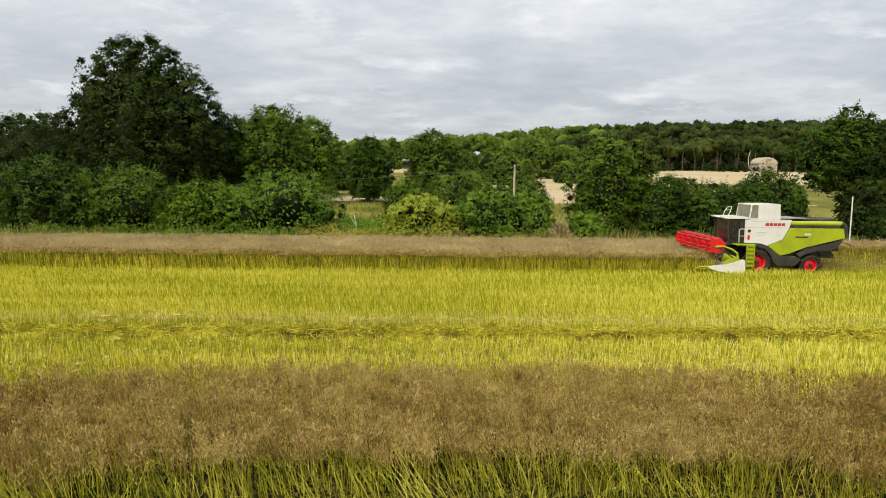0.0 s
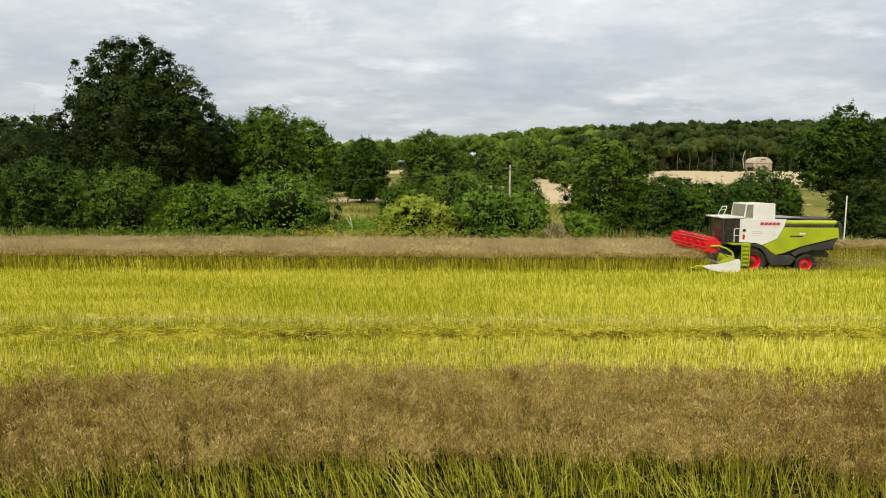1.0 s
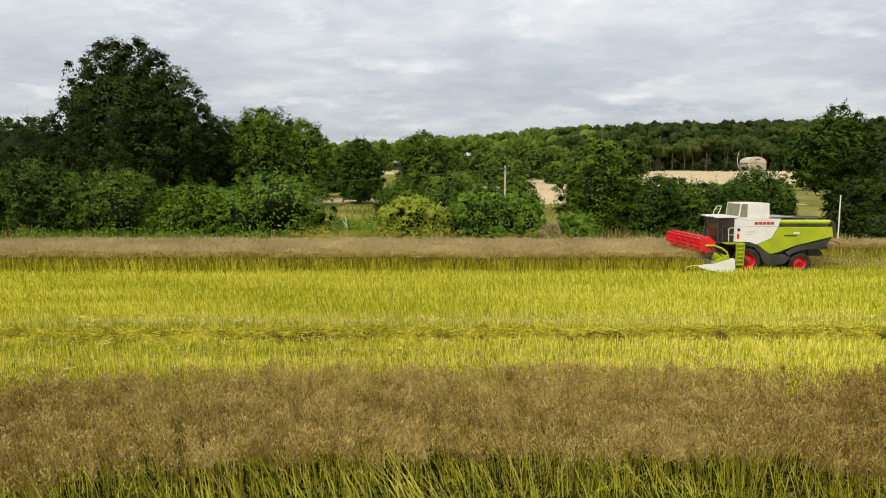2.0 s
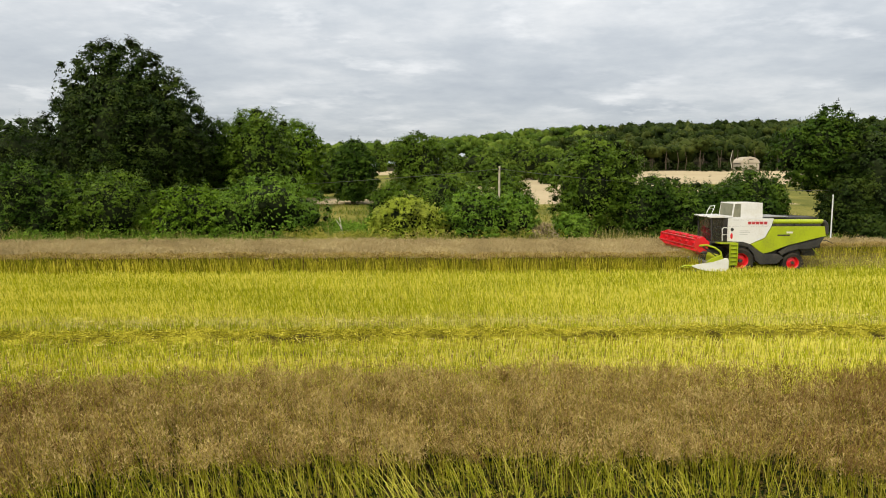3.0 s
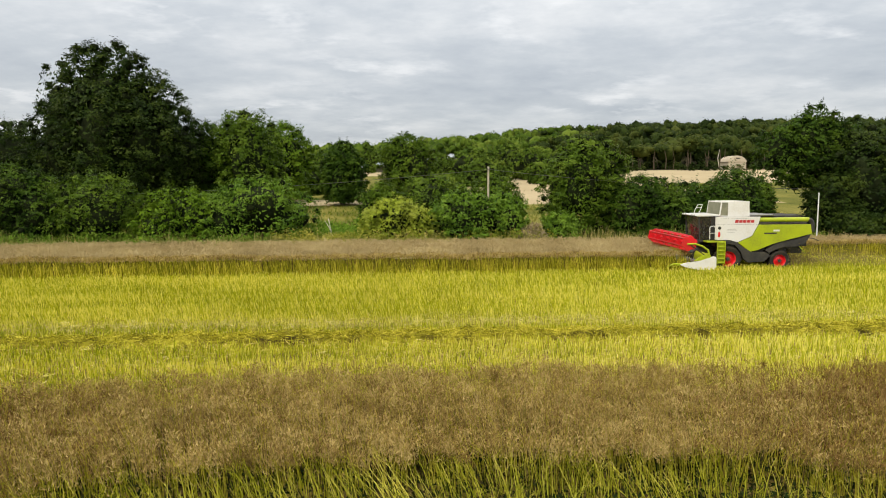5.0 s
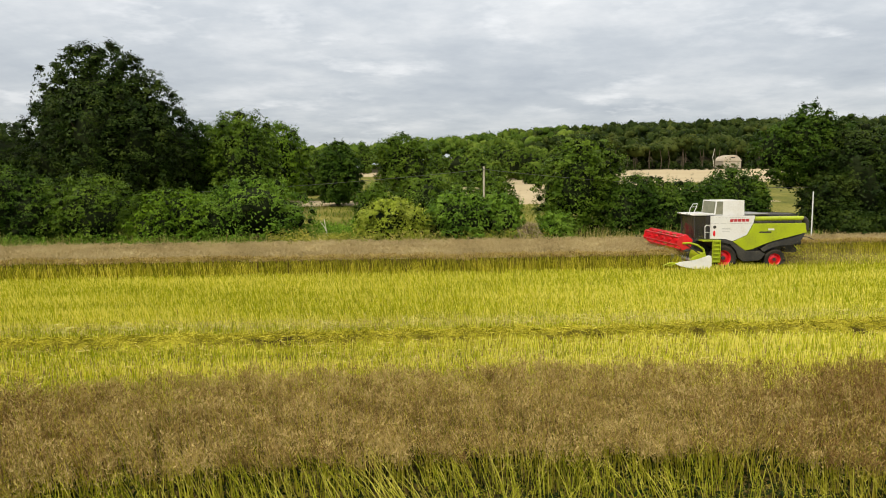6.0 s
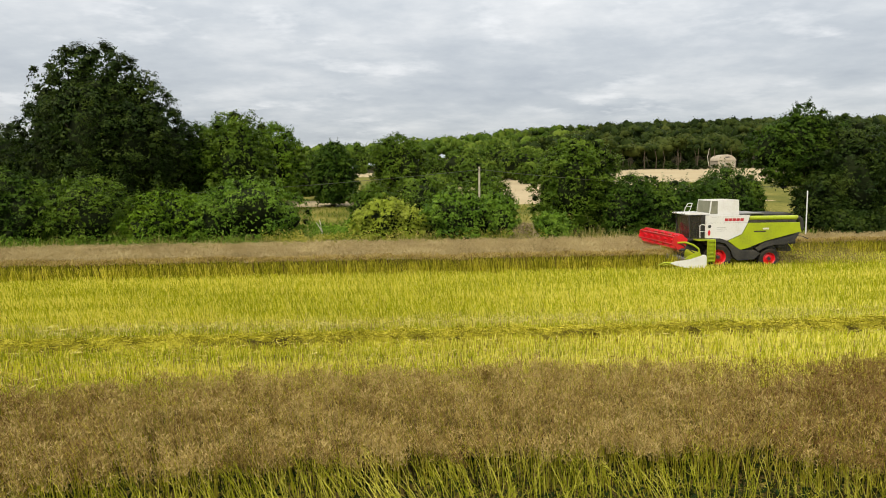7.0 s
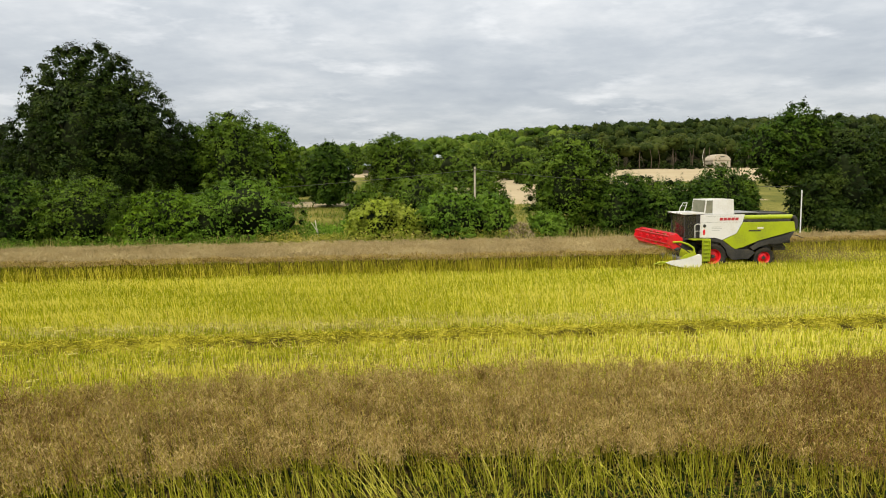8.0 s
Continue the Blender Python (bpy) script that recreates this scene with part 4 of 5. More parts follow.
# ------------------------------------------------------------ combine harvester
def build_wheel(cv, x, y, z, r, width, side, label):
    bm = bmesh.new()
    h = width / 2
    ri = r * 0.56
    lathe(bm, [(ri, -h * 0.8), (r * 0.80, -h), (r * 0.93, -h * 0.92), (r * 0.965, -h * 0.6), (r * 0.97, h * 0.6), (r * 0.93, h * 0.92), (r * 0.80, h), (ri, h * 0.8), (ri, -h * 0.8)], (x, y, z), 40)
    tyre = part("tyre", bm, M_RUBBER, cv, label)
    bm = bmesh.new()
    for i in range(18):
        for k, sgn in enumerate((-1, 1)):
            a = 2 * math.pi * (i + 0.5 * k) / 18
            m = Matrix.Translation((x, y, z)) @ Matrix.Rotation(a, 4, "Y") @ Matrix.Translation((0, sgn * h * 0.5, r * 0.975)) @ Matrix.Rotation(radians(38 * sgn), 4, "Z")
            bmesh.ops.create_cube(bm, size=1.0, matrix=m @ Matrix.Diagonal((0.07, h * 1.15, r * 0.06, 1)))
    part("tread", bm, M_RUBBER, tyre)
    bm = bmesh.new()
    lathe(bm, [(ri, -h * 0.82), (ri * 1.02, -h * 0.86), (ri * 0.92, -h * 0.7), (ri * 0.86, 0.0), (ri * 0.92, h * 0.7), (ri * 1.02, h * 0.86), (ri, h * 0.82)], (x, y, z), 32)
    lathe(bm, [(ri * 0.88, side * h * 0.2), (ri * 0.5, side * h * 0.42), (ri * 0.42, side * h * 0.62), (0.001, side * h * 0.66)], (x, y, z), 32)
    part("rim", bm, M_RED, tyre, "red painted steel rim")
    bm = bmesh.new()
    lathe(bm, [(ri * 0.26, side * h * 0.6), (ri * 0.24, side * h * 0.82), (0.001, side * h * 0.86)], (x, y, z), 16)
    for i in range(8):
        a = 2 * math.pi * i / 8
        rod(bm, (x + ri * 0.36 * math.cos(a), y + side * h * 0.6, z + ri * 0.36 * math.sin(a)), (x + ri * 0.36 * math.cos(a), y + side * h * 0.72, z + ri * 0.36 * math.sin(a)), 0.022, seg=6)
    part("hub", bm, M_BLACK, tyre)


def build_combine():
    cv = empty("combine_harvester", 23.5, 46.0, 0.0, "lime green and white combine harvester with red reel cutting the crop", "combine harvester")
    N0, F0 = 44.35, 47.65  # near and far side of the body
    for y, d in ((N0, 1), (F0, -1)):
        bm = slab(bmesh.new(), [(20.85, 3.82), (23.85, 3.82), (23.72, 3.3), (23.32, 2.5), (22.34, 2.06), (21.9, 2.25), (20.85, 2.25)], y, y + 0.1 * d, 0.025)
        part("front_side_panel", bm, M_WHITE, cv, "white enamelled side panel")
        bm = slab(bmesh.new(), [(23.74, 3.27), (27.25, 3.27), (27.36, 2.62), (24.9, 2.0), (23.75, 1.52), (23.2, 1.40), (22.40, 2.04), (23.37, 2.48)], y - 0.03 * d, y + 0.09 * d, 0.04)
        part("rear_side_panel", bm, M_LIME, cv, "lime green sculpted side panel")
    box_part = lambda name, m, *a, label="", bevel=0.03, parent=None: part(name, box(bmesh.new(), *a, bevel), m, parent or cv, label)
    box_part("threshing_body", M_BLACK, 20.95, 27.1, N0 + 0.12, F0 - 0.12, 1.75, 3.62, bevel=0.06)
    box_part("lower_chassis", M_BLACK, 22.3, 25.9, N0 + 0.35, F0 - 0.35, 0.75, 1.8, bevel=0.08)
    bm = slab(bmesh.new(), [(21.15, 2.22), (22.2, 2.12), (22.75, 1.72), (23.25, 1.38), (24.2, 1.38), (24.6, 1.15), (24.2, 0.72), (23.1, 0.66), (22.75, 0.95), (22.6, 1.45), (22.2, 1.9), (21.7, 2.02), (21.15, 2.0)], N0 - 0.05, N0 + 0.35, 0.03)
    part("front_mudguard", bm, M_BLACK, cv, "dark grey moulded mudguard")
    bm = slab(bmesh.new(), [(24.3, 1.5), (24.9, 1.92), (26.6, 2.3), (27.3, 2.55), (26.95, 1.95), (26.35, 1.72), (25.6, 1.75), (25.0, 1.6), (24.5, 1.3)], N0, N0 + 0.3, 0.02)
    part("rear_mudguard", bm, M_BLACK, cv)
    bm = slab(bmesh.new(), [(25.5, 1.9), (27.25, 2.5), (26.85, 1.62), (26.45, 1.42), (26.0, 1.45)], N0 + 0.3, F0 - 0.3, 0.04)
    part("straw_chopper", bm, M_BLACK, cv, "dark steel straw chopper housing")
    bm = bmesh.new()
    for k in range(9):
        box(bm, 26.2, 27.0, N0 + 0.5 + k * 0.31, N0 + 0.52 + k * 0.31, 1.2, 1.55, 0)
    part("spreader_vanes", bm, M_BLACK, cv)
    part("spreader_bar", rod(bmesh.new(), (26.6, N0 + 0.1, 1.75), (27.0, N0 + 0.1, 1.3), 0.03), M_LIME, cv)
    # unloading auger along the roof
    bm = rod(bmesh.new(), (23.85, N0 + 0.22, 3.58), (27.2, N0 + 0.22, 3.58), 0.165, seg=24)
    rod(bm, (25.6, N0 + 0.22, 3.58), (25.68, N0 + 0.22, 3.58), 0.185, seg=24)
    part("unloading_auger", bm, M_LIME, cv, "lime green unloading tube folded back")
    bm = bmesh.new()
    pipe(bm, [(27.15, N0 + 0.22, 3.58), (27.36, N0 + 0.22, 3.5), (27.46, N0 + 0.22, 3.28), (27.47, N0 + 0.22, 2.75)], 0.17, 16)
    part("auger_spout", bm, M_BLACK, cv, "black rubber unloading spout")
    box_part("engine_deck", M_BLACK, 23.3, 27.0, N0 + 0.5, F0 - 0.1, 3.6, 3.86)
    box_part("engine_lid", M_METAL, 23.2, 24.95, N0 + 0.3, F0 - 0.4, 3.87, 3.93, label="grey sheet-metal engine lid")
    bm = bmesh.new()
    pipe(bm, [(24.9, N0 + 0.45, 3.86), (24.95, N0 + 0.45, 3.98), (26.3, N0 + 0.45, 3.96), (27.0, N0 + 0.45, 3.84)], 0.022)
    part("deck_rail", bm, M_BLACK, cv)
    bm = bmesh.new()
    for k in range(7):
        box(bm, 24.0 + 0.42 * k, 24.3 + 0.42 * k, N0 - 0.0, N0 + 0.08, 3.30, 3.40, 0.01)
    part("air_intake_slats", bm, M_BLACK, cv)
    # grain tank with raised covers
    tx0, tx1, ty0, ty1, tz0, tz1 = 21.2, 23.17, N0 + 0.25, F0 - 1.0, 3.82, 4.86
    tank = box_part("grain_tank", M_WHITE, tx0 + 0.02, tx1 - 0.02, ty0 + 0.02, ty1 - 0.02, 3.6, 3.9)
    for y, d in ((ty0, 1), (ty1, -1)):
        bm = slab(bmesh.new(), [(tx0 + 0.56, tz0), (tx1 + 0.06, tz0), (tx1, tz1), (tx0 + 0.56, tz1)], y, y + 0.04 * d, 0.012)
        part("tank_side_cover", bm, M_WHITE, tank, "white raised tank cover")
        bm = slab(bmesh.new(), [(tx0 + 0.06, tz0 + 0.08), (tx0 + 0.555, tz0 + 0.08), (tx0 + 0.555, tz1 - 0.07), (tx0 + 0.16, tz1 - 0.07)], y + 0.012 * d, y + 0.03 * d, 0.004)
        part("tank_side_window", bm, M_SCREEN, tank, "grimy see-through side screen")
        bm = pipe(bmesh.new(), [(tx0 + 0.56, y + 0.02 * d, tz0 + 0.04), (tx0 + 0.03, y + 0.02 * d, tz0 + 0.04), (tx0 + 0.14, y + 0.02 * d, tz1 - 0.035), (tx0 + 0.56, y + 0.02 * d, tz1 - 0.035)], 0.026)
        part("tank_window_frame", bm, M_WHITE, tank)
    bm = box(bmesh.new(), tx1, tx1 + 0.04, ty0 + 0.045, ty1 - 0.045, tz0, tz1, 0.01)
    part("tank_rear_cover", bm, M_WHITE, tank)
    for name, m, o, q in (("tank_front_frame", M_WHITE, 0.0, 0.0), ("tank_window", M_SCREEN, 0.05, 0.07)):
        bm = slab(bmesh.new(), [(tx0 + q * 0.11 - o * 0.06, tz0 + q), (tx0 + 0.03 + q * 0.11, tz0 + q), (tx0 + 0.14 - q * 0.11, tz1 - q), (tx0 + 0.11 - q * 0.11 - o * 0.06, tz1 - q)], ty0 + 0.06 + o, ty1 - 0.06 - o, 0.006)
        part(name, bm, m, tank, "grimy see-through front tank screen" if o else "")
    # cab
    cx0, cx1, cy0, cy1, cz0, cz1 = 19.87, 20.83, 44.72, 46.85, 2.22, 3.84
    cab = box_part("cab", M_BLACK, 20.72, 21.0, cy0, cy1, cz0, cz1, label="driver's cab with dark tinted glass")
    box_part("cab_floor", M_BLACK, cx0 + 0.02, cx1, cy0, cy1, cz0 - 0.12, cz0, parent=cab)
    bm = slab(bmesh.new(), [(19.62, 3.90), (19.7, 3.96), (21.15, 3.98), (21.2, 3.85), (19.75, 3.84)], cy0 - 0.12, cy1 + 0.12, 0.025)
    part("cab_roof", bm, M_WHITE, cab, "white cab roof visor")
    bm = bmesh.new()
    seg = 10
    lo, hi = [], []
    for i in range(seg + 1):
        t = -1 + 2 * i / seg
        y = (cy0 + cy1) / 2 + t * (cy1 - cy0) / 2 * 0.985
        bow = 0.14 * (1 - t * t)
        lo.append((cx0 + 0.16 - bow * 0.6, y, cz0)), hi.append((cx0 - bow, y, cz1))
    v = [[bm.verts.new((p[0] + o, p[1], p[2])) for p in row] for o in (0.0, 0.02) for row in (lo, hi)]
    for i in range(seg):
        bm.faces.new((v[0][i], v[0][i + 1], v[1][i + 1], v[1][i]))
        bm.faces.new((v[2][i], v[3][i], v[3][i + 1], v[2][i + 1]))
    for a, b in ((0, 2), (1, 3)):
        for i in range(seg):
            bm.faces.new((v[a][i], v[b][i], v[b][i + 1], v[a][i + 1]))
    part("windscreen", bm, M_GLASS, cab, "curved dark tinted windscreen")
    for y in (cy0, cy1):
        bm = slab(bmesh.new(), [(cx0 + 0.13, cz0 + 0.03), (20.70, cz0 + 0.03), (20.70, cz1 - 0.03), (cx0 + 0.05, cz1 - 0.03)], y - 0.012, y + 0.012, 0.004)
        part("cab_side_window", bm, M_GLASS, cab, "dark tinted side window")
        bm = bmesh.new()
        rod(bm, (cx0 + 0.09, y, cz0), (cx0 + 0.01, y, cz1), 0.035)
        part("cab_pillar", bm, M_BLACK, cab)
    bm = box(bmesh.new(), 20.25, 20.68, 45.7, 46.3, 2.25, 2.75, 0.06)
    box(bm, 20.58, 20.70, 45.72, 46.28, 2.7, 3.35, 0.05)
    part("driver_seat", bm, M_BLACK, cab)
    bm = rod(bmesh.new(), (20.0, 46.0, 2.25), (20.12, 46.0, 2.95), 0.03)
    part("steering_column", bm, M_BLACK, cab)
    for yy in (45.2,):
        bm = bmesh.new()
        pipe(bm, [(19.72, yy, 3.93), (19.80, yy, 4.30), (19.98, yy, 4.62), (20.28, yy, 4.64), (20.22, yy, 4.40), (20.02, yy, 3.95)], 0.022)
        pipe(bm, [(19.86, yy, 4.42), (20.22, yy, 4.42)], 0.016)
        part("roof_rail", bm, M_WHITE, cab, "pale tubular rail on the cab roof")
    for yy in (44.9, 45.3, 46.3, 46.7):
        bm = rod(bmesh.new(), (19.68, yy, 3.91), (19.60, yy, 3.90), 0.06, seg=12)
        part("work_lamp", bm, M_METAL, cab)
    # fittings of the near side
    bm = bmesh.new()
    pipe(bm, [(20.45, N0 - 0.1, 2.28), (20.42, N0 - 0.1, 3.1), (20.52, N0 - 0.1, 3.2), (20.72, N0 - 0.1, 3.2), (20.8, N0 - 0.1, 3.08), (20.8, N0 - 0.1, 2.28)], 0.025)
    pipe(bm, [(20.44, N0 - 0.1, 2.72), (20.8, N0 - 0.1, 2.72)], 0.02)
    part("platform_handrail", bm, M_WHITE, cv, "white tubular handrail")
    box_part("cab_platform", M_LIME, 20.2, 21.4, N0 - 0.35, N0 + 0.35, 2.1, 2.2, label="lime green access platform")
    bm = lathe(bmesh.new(), [(0.001, -0.03), (0.10, -0.03), (0.11, 0.0)], (21.12, N0 - 0.004, 3.06), 20)
    part("filler_port", bm, M_BLACK, cv)
    bm = lathe(bmesh.new(), [(0.001, -0.04), (0.08, -0.03), (0.10, 0.0)], (0, 0, 0), 18)
    bm.transform(Matrix.Translation((21.1, N0 - 0.004, 2.62)) @ Matrix.Diagonal((0.85, 1, 2.0, 1)))
    part("side_marker_lamp", bm, M_RED, cv, "oval red and black marker lamp")
    ladder = box_part("ladder", M_LIME, 20.84, 20.89, N0 - 0.42, N0 - 0.30, 0.62, 2.2, label="lime green access ladder", bevel=0.01)
    box_part("ladder_rail", M_LIME, 21.33, 21.38, N0 - 0.42, N0 - 0.30, 0.62, 2.2, bevel=0.01, parent=ladder)
    for k in range(6):
        box_part("ladder_step", M_LIME, 20.89, 21.33, N0 - 0.44, N0 - 0.34, 0.70 + 0.27 * k, 0.75 + 0.27 * k, bevel=0.008, parent=ladder)
    box_part("ladder_back", M_LIME, 20.9, 21.32, N0 - 0.34, N0 - 0.31, 0.62, 2.1, bevel=0.004, parent=ladder)
    # wheels and axles
    for y, sd in ((44.66, -1), (47.34, 1)):
        build_wheel(cv, 21.78, y, 0.92, 0.92, 0.66, sd, "large ribbed tractor tyre")
        build_wheel(cv, 25.34, y + 0.06 * -sd, 0.74, 0.74, 0.5, sd, "ribbed rear tyre")
    part("front_axle", rod(bmesh.new(), (21.78, 44.7, 0.92), (21.78, 47.3, 0.92), 0.16), M_BLACK, cv)
    part("rear_axle", rod(bmesh.new(), (25.34, 44.8, 0.74), (25.34, 47.2, 0.74), 0.11), M_BLACK, cv)
    # plain colour blocks where lettering stands
    for k in range(5):
        x = 22.13 + 0.262 * k
        bm = slab(bmesh.new(), [(x, 3.41), (x + 0.225, 3.41), (x + 0.255, 3.60), (x + 0.03, 3.60)], N0 - 0.006, N0 + 0.002, 0)
        part("decal_block", bm, M_DECAL, cv, "red brand block on white paint")
    for x0, x1, z0, z1, m in ((24.12, 24.95, 2.62, 2.72, M_BLACK), (24.72, 25.14, 2.80, 2.92, M_WHITE), (21.62, 22.2, 2.95, 2.99, M_MARK), (21.62, 22.3, 2.85, 2.88, M_MARK), (21.62, 22.15, 2.72, 2.75, M_MARK)):
        bm = box(bmesh.new(), x0, x1, N0 - 0.036 if x0 > 24 else N0 - 0.005, N0, z0, z1, 0)
        part("side_marking", bm, m, cv)
    part("rear_light_arm", pipe(bmesh.new(), [(27.0, N0 + 0.1, 2.35), (27.5, N0 + 0.0, 2.28), (27.85, N0 - 0.05, 2.1)], 0.025), M_BLACK, cv)
    for x0, x1, z0, z1 in ((20.9, 23.7, 3.288, 3.296), (21.2, 23.2, 3.70, 3.706)):
        part("panel_seam", box(bmesh.new(), x0, x1, N0 - 0.004, N0 + 0.01, z0, z1, 0), M_BLACK, cv)
    # feeder house and header
    bm = slab(bmesh.new(), [(19.7, 0.55), (19.7, 1.35), (21.3, 2.1), (21.6, 1.35)], 45.2, 46.8, 0.03)
    part("feeder_house", bm, M_BLACK, cv)
    H0, H1 = 42.95, 49.6
    hd = part("header_trough", slab(bmesh.new(), [(18.3, 0.42), (18.35, 0.36), (19.9, 0.34), (20.05, 1.25), (19.95, 1.45), (19.85, 1.25), (19.75, 0.62), (19.3, 0.44)], H0 + 0.1, H1 - 0.1, 0.012), M_LIME, cv, "lime green header trough")
    part("header_auger", rod(bmesh.new(), (19.3, H0 + 0.15, 0.78), (19.3, H1 - 0.15, 0.78), 0.2, seg=20), M_METAL, hd)
    bm = bmesh.new()
    for k in range(90):
        a = k * 0.5
        y = H0 + 0.2 + k * (H1 - H0 - 0.4) / 90
        rod(bm, (19.3 + 0.2 * math.cos(a), y, 0.78 + 0.2 * math.sin(a)), (19.3 + 0.3 * math.cos(a), y + 0.03, 0.78 + 0.3 * math.sin(a)), 0.035, 0.02, 5)
    part("auger_flight", bm, M_METAL, hd)
    bm = bmesh.new()
    for k in range(86):
        y = H0 + 0.15 + k * (H1 - H0 - 0.3) / 86
        rod(bm, (18.32, y, 0.40), (18.12, y, 0.40), 0.018, 0.004, 5)
    part("cutter_bar", bm, M_METAL, hd)
    for y, d in ((H0, 1), (H1, -1)):
        bm = slab(bmesh.new(), [(17.95, 0.78), (18.4, 0.87), (19.0, 0.94), (19.45, 1.05), (19.9, 1.20), (20.2, 1.28), (20.32, 1.24), (20.36, 1.05), (20.36, 0.52), (20.24, 0.40), (19.5, 0.38), (18.9, 0.45), (18.4, 0.58), (18.1, 0.70)], y, y + 0.16 * d, 0.04)
        part("crop_divider", bm, M_WHITE, hd, "white pointed crop divider")
        bm = rod(bmesh.new(), (18.2, y + 0.08 * d, 0.76), (17.6, y + 0.08 * d, 0.80), 0.08, 0.05, 10)
        rod(bm, (17.62, y + 0.08 * d, 0.80), (17.15, y + 0.08 * d, 0.60), 0.05, 0.012, 10)
        rod(bm, (18.1, y + 0.08 * d, 0.72), (17.55, y + 0.08 * d, 0.62), 0.035, 0.02, 8)
        part("divider_tip", bm, M_LIME, hd, "lime green divider point")
        bm = slab(bmesh.new(), [(18.9, 0.98), (19.25, 1.25), (19.9, 1.5), (20.05, 1.2), (19.6, 1.02)], y + 0.03 * d, y + 0.13 * d, 0.02)
        part("header_side_plate", bm, M_LIME, hd)
        bm = bmesh.new()
        ya = y + 0.2 * d
        pipe(bm, [(18.5, ya, 2.1), (19.0, ya, 2.12), (19.5, ya, 1.95), (19.88, ya, 1.68), (19.95, ya, 1.35), (19.75, ya, 1.15)], 0.065, 10)
        part("reel_arm", bm, M_LIME, hd, "curved lime green reel arm")
        part("reel_ram", rod(bmesh.new(), (18.75, ya, 2.02), (19.85, ya, 1.22), 0.035), M_BLACK, hd)
    # reel
    rx, rz, rr = 18.66, 2.16, 0.50
    reel = part("reel", rod(bmesh.new(), (rx, H0 + 0.22, rz), (rx, H1 - 0.22, rz), 0.09, seg=18), M_RED, cv, "red pick-up reel at rest")
    for k in range(6):
        a = 2 * math.pi * k / 6 + 0.3
        ca, sa = math.cos(a), math.sin(a)
        bm = rod(bmesh.new(), (rx + rr * ca, H0 + 0.25, rz + rr * sa), (rx + rr * ca, H1 - 0.25, rz + rr * sa), 0.03, seg=8)
        m = Matrix.Translation((rx + (rr - 0.05) * ca, (H0 + H1) / 2, rz + (rr - 0.05) * sa)) @ Matrix.Rotation(-a + 0.5, 4, "Y")
        bmesh.ops.create_cube(bm, size=1.0, matrix=m @ Matrix.Diagonal((0.13, H1 - H0 - 0.5, 0.016, 1)))
        part("reel_bat", bm, M_RED, reel)
        bm = bmesh.new()
        for j in range(42):
            y = H0 + 0.32 + j * (H1 - H0 - 0.64) / 41
            rod(bm, (rx + rr * ca, y, rz + rr * sa), (rx + rr * ca + 0.05, y, rz + rr * sa - 0.19), 0.014, 0.008, 4)
        tagged(part("reel_tines", bm, M_RED, reel), kind="stuff")
    for k in range(6):
        y = H0 + 0.26 + k * (H1 - H0 - 0.52) / 5
        pts = []
        for i in range(24):
            end = k in (0, 5)
            r = rr * (1.06 if i % 4 == 0 else (0.98 if end else 0.86) if i % 4 in (1, 3) else (0.86 if end else 0.62))
            a = 2 * math.pi * i / 24 + 0.3
            pts.append((rx + r * math.cos(a), rz + r * math.sin(a)))
        part("reel_spider", slab(bmesh.new(), pts, y - 0.025, y + 0.025, 0), M_RED, reel)
    cv.location.x, cv.scale = 23.76, (1.034, 1.0, 0.985)


build_combine()


# ------------------------------------------------------------ poles, wires, stump, brush, far buildings
def build_pole():
    x, y = 8.08, 63.67
    g = float(terrain(x, y))
    ob = empty("utility_pole", x, y, g, "weathered wooden utility pole behind the hedge", "utility pole")
    part("pole", rod(bmesh.new(), (x, y, g - 0.3), (x, y, 7.46), 0.12, 0.09, 14), M_WOODPOLE, ob)
    for dx in (-0.12, 0.12):
        part("insulator", rod(bmesh.new(), (x + dx, y - 0.12, 7.10), (x + dx, y - 0.12, 7.30), 0.05, 0.035, 8), M_BLACK, ob)
    for name, end in (("overhead_wire", (-34.0, 63.0, 4.9)), ("overhead_wire", (40.0, 64.0, 5.2))):
        pts = []
        for i in range(25):
            t = i / 24
            pts.append((x + (end[0] - x) * t, y - 0.12 + (end[1] - y) * t, 7.2 + (end[2] - 7.2) * t - 1.3 * 4 * t * (1 - t) * 0.35))
        bm = bmesh.new()
        rings = [[bm.verts.new((p[0], p[1] + 0.024 * math.cos(a), p[2] + 0.024 * math.sin(a))) for a in (0.5, 2.6, 4.7)] for p in pts]
        for a, b in zip(rings[:-1], rings[1:]):
            for k in range(3):
                bm.faces.new((a[k], a[(k + 1) % 3], b[(k + 1) % 3], b[k]))
        part(name, bm, M_WIRE, ob)


def build_white_pole():
    x, y = 35.6, 56.2
    ob = empty("marker_pole", x, y, 0, "slim white upright pole at the field edge", "pole")
    part("pole", rod(bmesh.new(), (x, y, -0.2), (x, y, 4.97), 0.055, 0.05, 12), M_POLEWHITE, ob)
    part("pole_cap", rod(bmesh.new(), (x, y, 4.97), (x, y, 5.03), 0.06, 0.04, 12), M_POLEWHITE, ob)


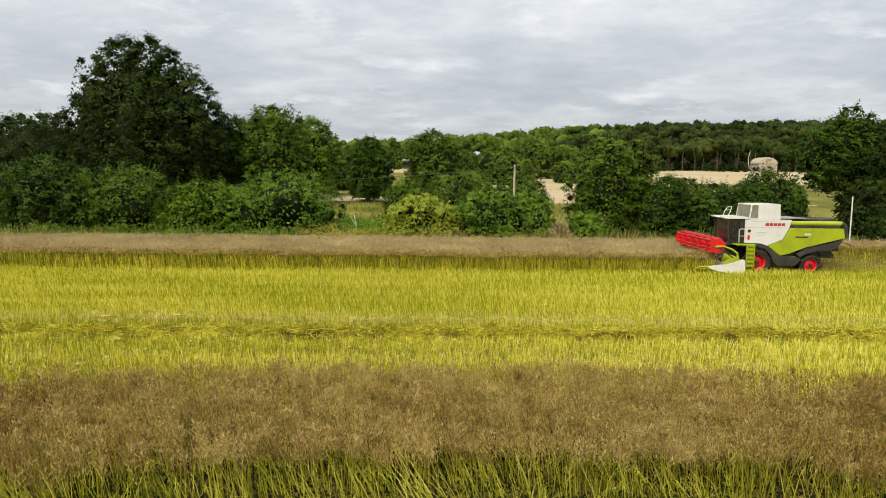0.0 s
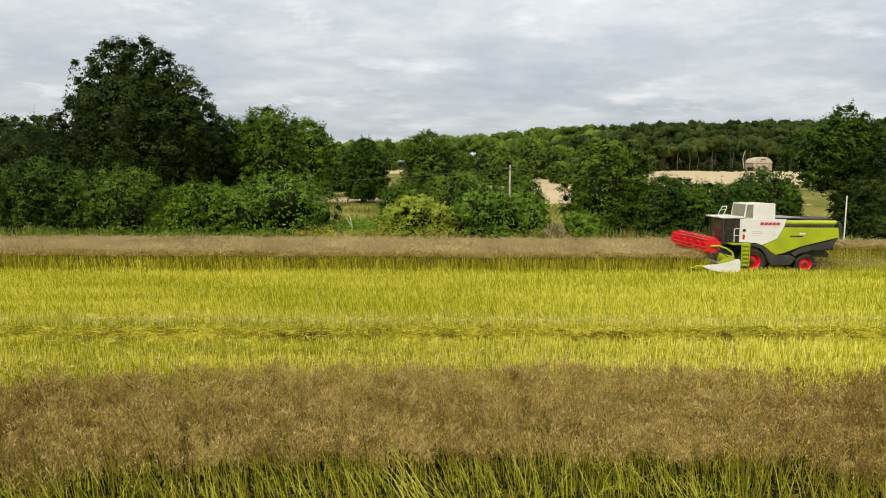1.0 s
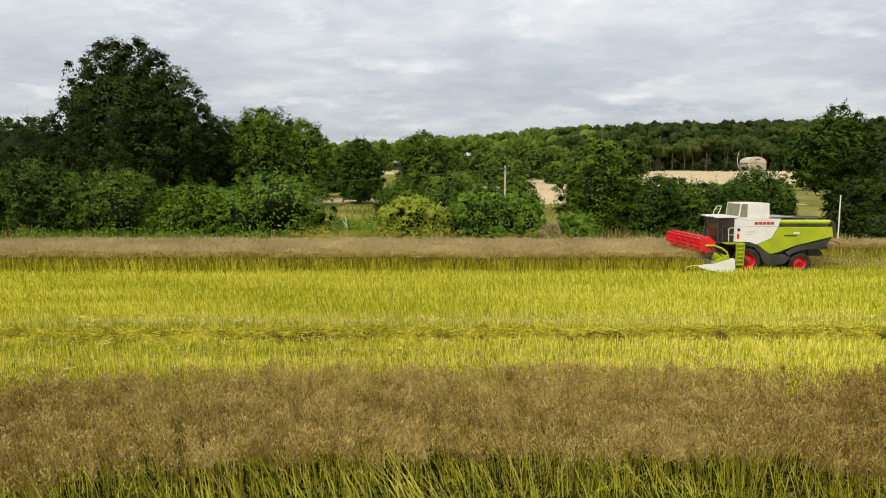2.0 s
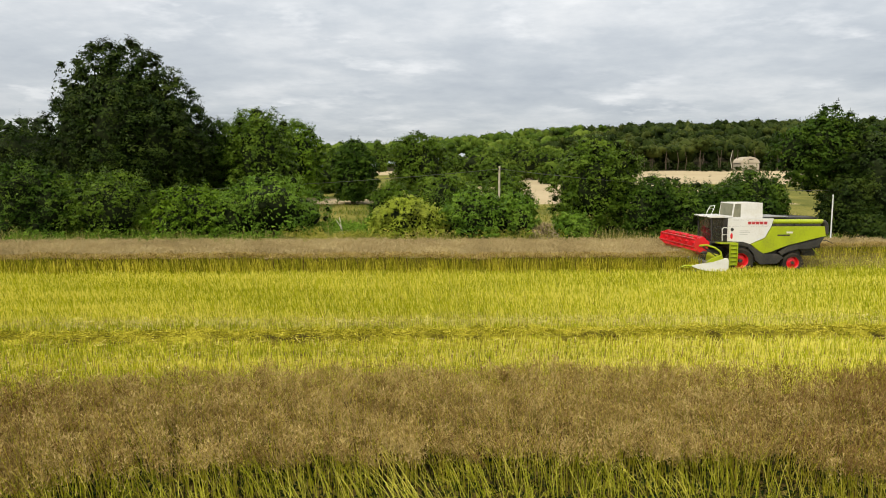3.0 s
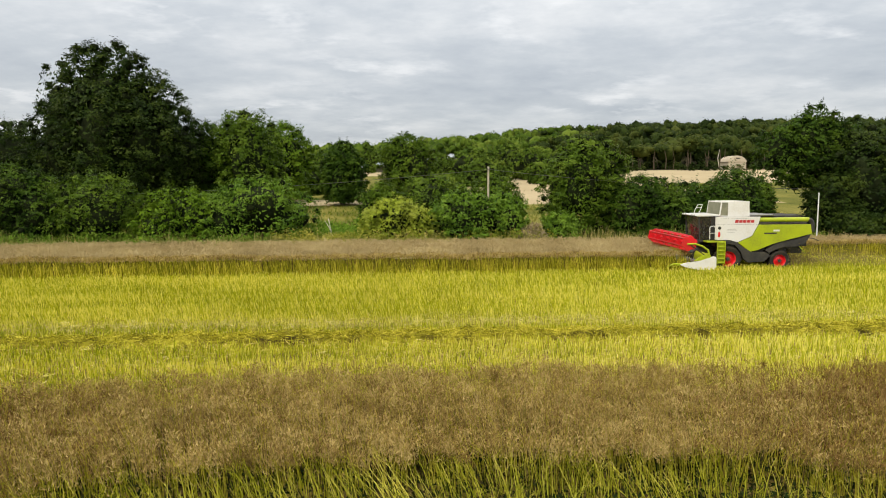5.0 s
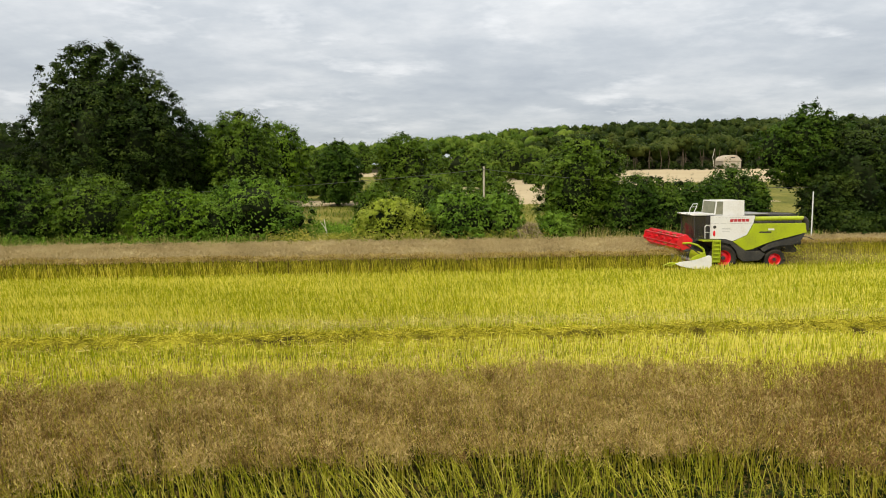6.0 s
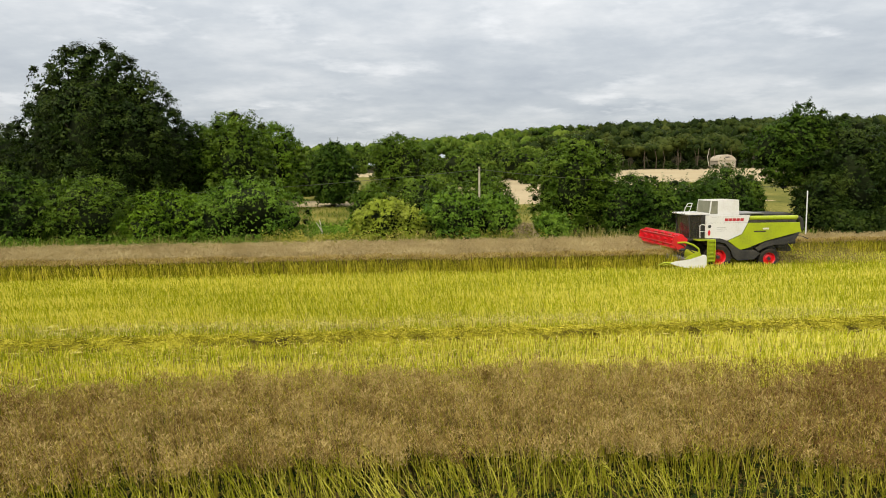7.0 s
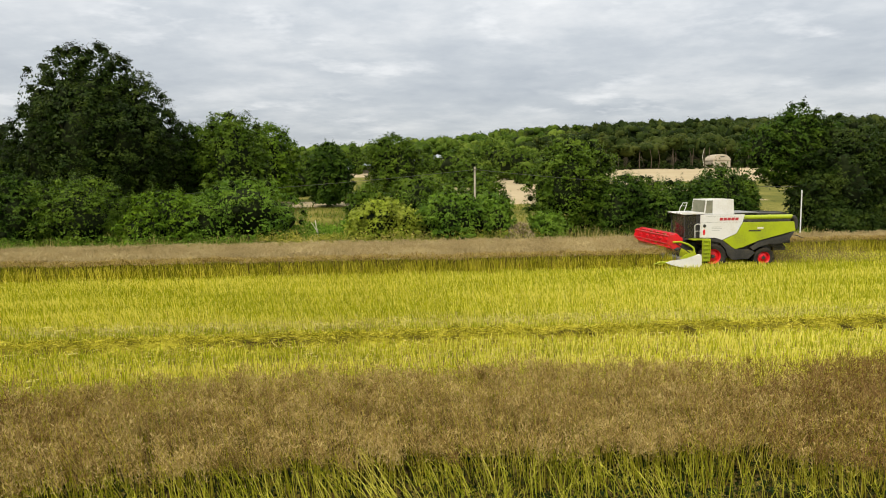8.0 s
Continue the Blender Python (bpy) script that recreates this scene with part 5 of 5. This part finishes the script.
def build_stump():
    x, y = -6.6, 60.6
    g = float(terrain(x, y))
    ob = empty("dead_branch", x, y, g, "bleached bare forked branch sticking out of the weeds", "dead branch")
    bm = bmesh.new()
    rod(bm, (x + 0.35, y, g - 0.1), (x + 0.2, y, g + 1.7), 0.09, 0.08, 9)
    rod(bm, (x + 0.2, y, g + 1.7), (x + 0.05, y, g + 2.7), 0.08, 0.03, 9)
    part("stem", bm, M_DEADWOOD, ob)
    part("side_branch", rod(bmesh.new(), (x + 0.22, y, g + 1.7), (x - 0.3, y + 0.2, g + 2.5), 0.035, 0.015, 7), M_DEADWOOD, ob)
    part("side_branch", rod(bmesh.new(), (x + 0.3, y, g + 1.2), (x + 0.85, y - 0.1, g + 1.6), 0.04, 0.02, 7), M_DEADWOOD, ob)


def build_brush_heap():
    rng = np.random.default_rng(17)
    k = 5000
    a, r = rng.uniform(0, 2 * math.pi, k), np.sqrt(rng.uniform(0, 1, k))
    px, py = 11.3 + 1.9 * r * np.cos(a), 58.3 + 1.0 * r * np.sin(a)
    pz = (2.0 + 0.55 * nz(px, py, 0.45)) * np.sqrt(np.maximum(0, 1 - r ** 2)) * rng.uniform(0.6, 1.08, k) + 0.05
    d = np.stack([np.cos(a) * 0.5, np.sin(a) * 0.5 - 0.3, rng.normal(scale=0.8, size=k)], 1)
    v, f = blades(np.stack([px, py, pz], 1), d, rng.uniform(0.2, 0.6, k), rng.uniform(0.03, 0.07, k), rng)
    tagged(new("brush_heap", np_mesh("brush_heap", v, f, M_BRUSH)), "withered brown brushwood heap before the hedge", "brush heap")


def build_far_barn():
    x, y = 150.5, 299.0
    g = float(terrain(x, y)) - 0.3
    ob = empty("farm_building", x, y, g, "pale stone-coloured barn at the woodland edge", "barn")
    part("wall", box(bmesh.new(), x - 4.1, x + 4.1, y, y + 8, g, g + 3.9, 0.1), M_BARN, ob)
    part("roof", slab(bmesh.new(), [(x - 4.4, g + 3.8), (x - 3.8, g + 5.0), (x - 2.6, g + 6.1), (x - 0.2, g + 6.6), (x + 1.8, g + 6.3), (x + 3.4, g + 5.3), (x + 4.4, g + 3.8)], y - 0.3, y + 8.3, 0.15), M_BARN, ob)
    part("loft_door", box(bmesh.new(), x - 0.9, x + 1.1, y - 0.42, y - 0.28, g + 5.2, g + 5.6, 0.03), M_BLACK, ob)
    # made-up house for a small pale patch, placed to fit the camera's view
    x, y = 36.0, 419.0
    g = float(terrain(x, y))
    hs = empty("far_white_block", x, y, g, "small white far-off patch among trees, built as a house", "house")
    part("wall", box(bmesh.new(), x - 2.6, x + 2.6, y, y + 6, g, g + 5.6, 0.05), M_WHITE, hs)
    part("roof", slab(bmesh.new(), [(x - 2.9, g + 5.5), (x - 1.5, g + 7.0), (x + 1.5, g + 7.0), (x + 2.9, g + 5.5)], y - 0.3, y + 6.3, 0.05), M_BARN, hs)


def build_chaff():
    rng = np.random.default_rng(19)
    k = 26000
    t = rng.uniform(0, 1, k) ** 1.6
    px = 26.2 + 8.5 * t
    py = 45.6 + rng.normal(scale=0.8, size=k) * (1 + 1.2 * t)
    pz = np.abs(rng.normal(scale=0.75, size=k)) * (1 - 0.35 * t) + 0.12
    v, f = blades(np.stack([px, py, pz], 1), rng.normal(size=(k, 3)), rng.uniform(0.03, 0.09, k), rng.uniform(0.015, 0.04, k), rng)
    stuff("straw_chaff", np_mesh("straw_chaff", v, f, M_CHAFF), "brown chaff and dust thrown out behind the harvester", "chaff")


build_chaff()
build_pole()
build_white_pole()
build_stump()
build_brush_heap()
build_far_barn()
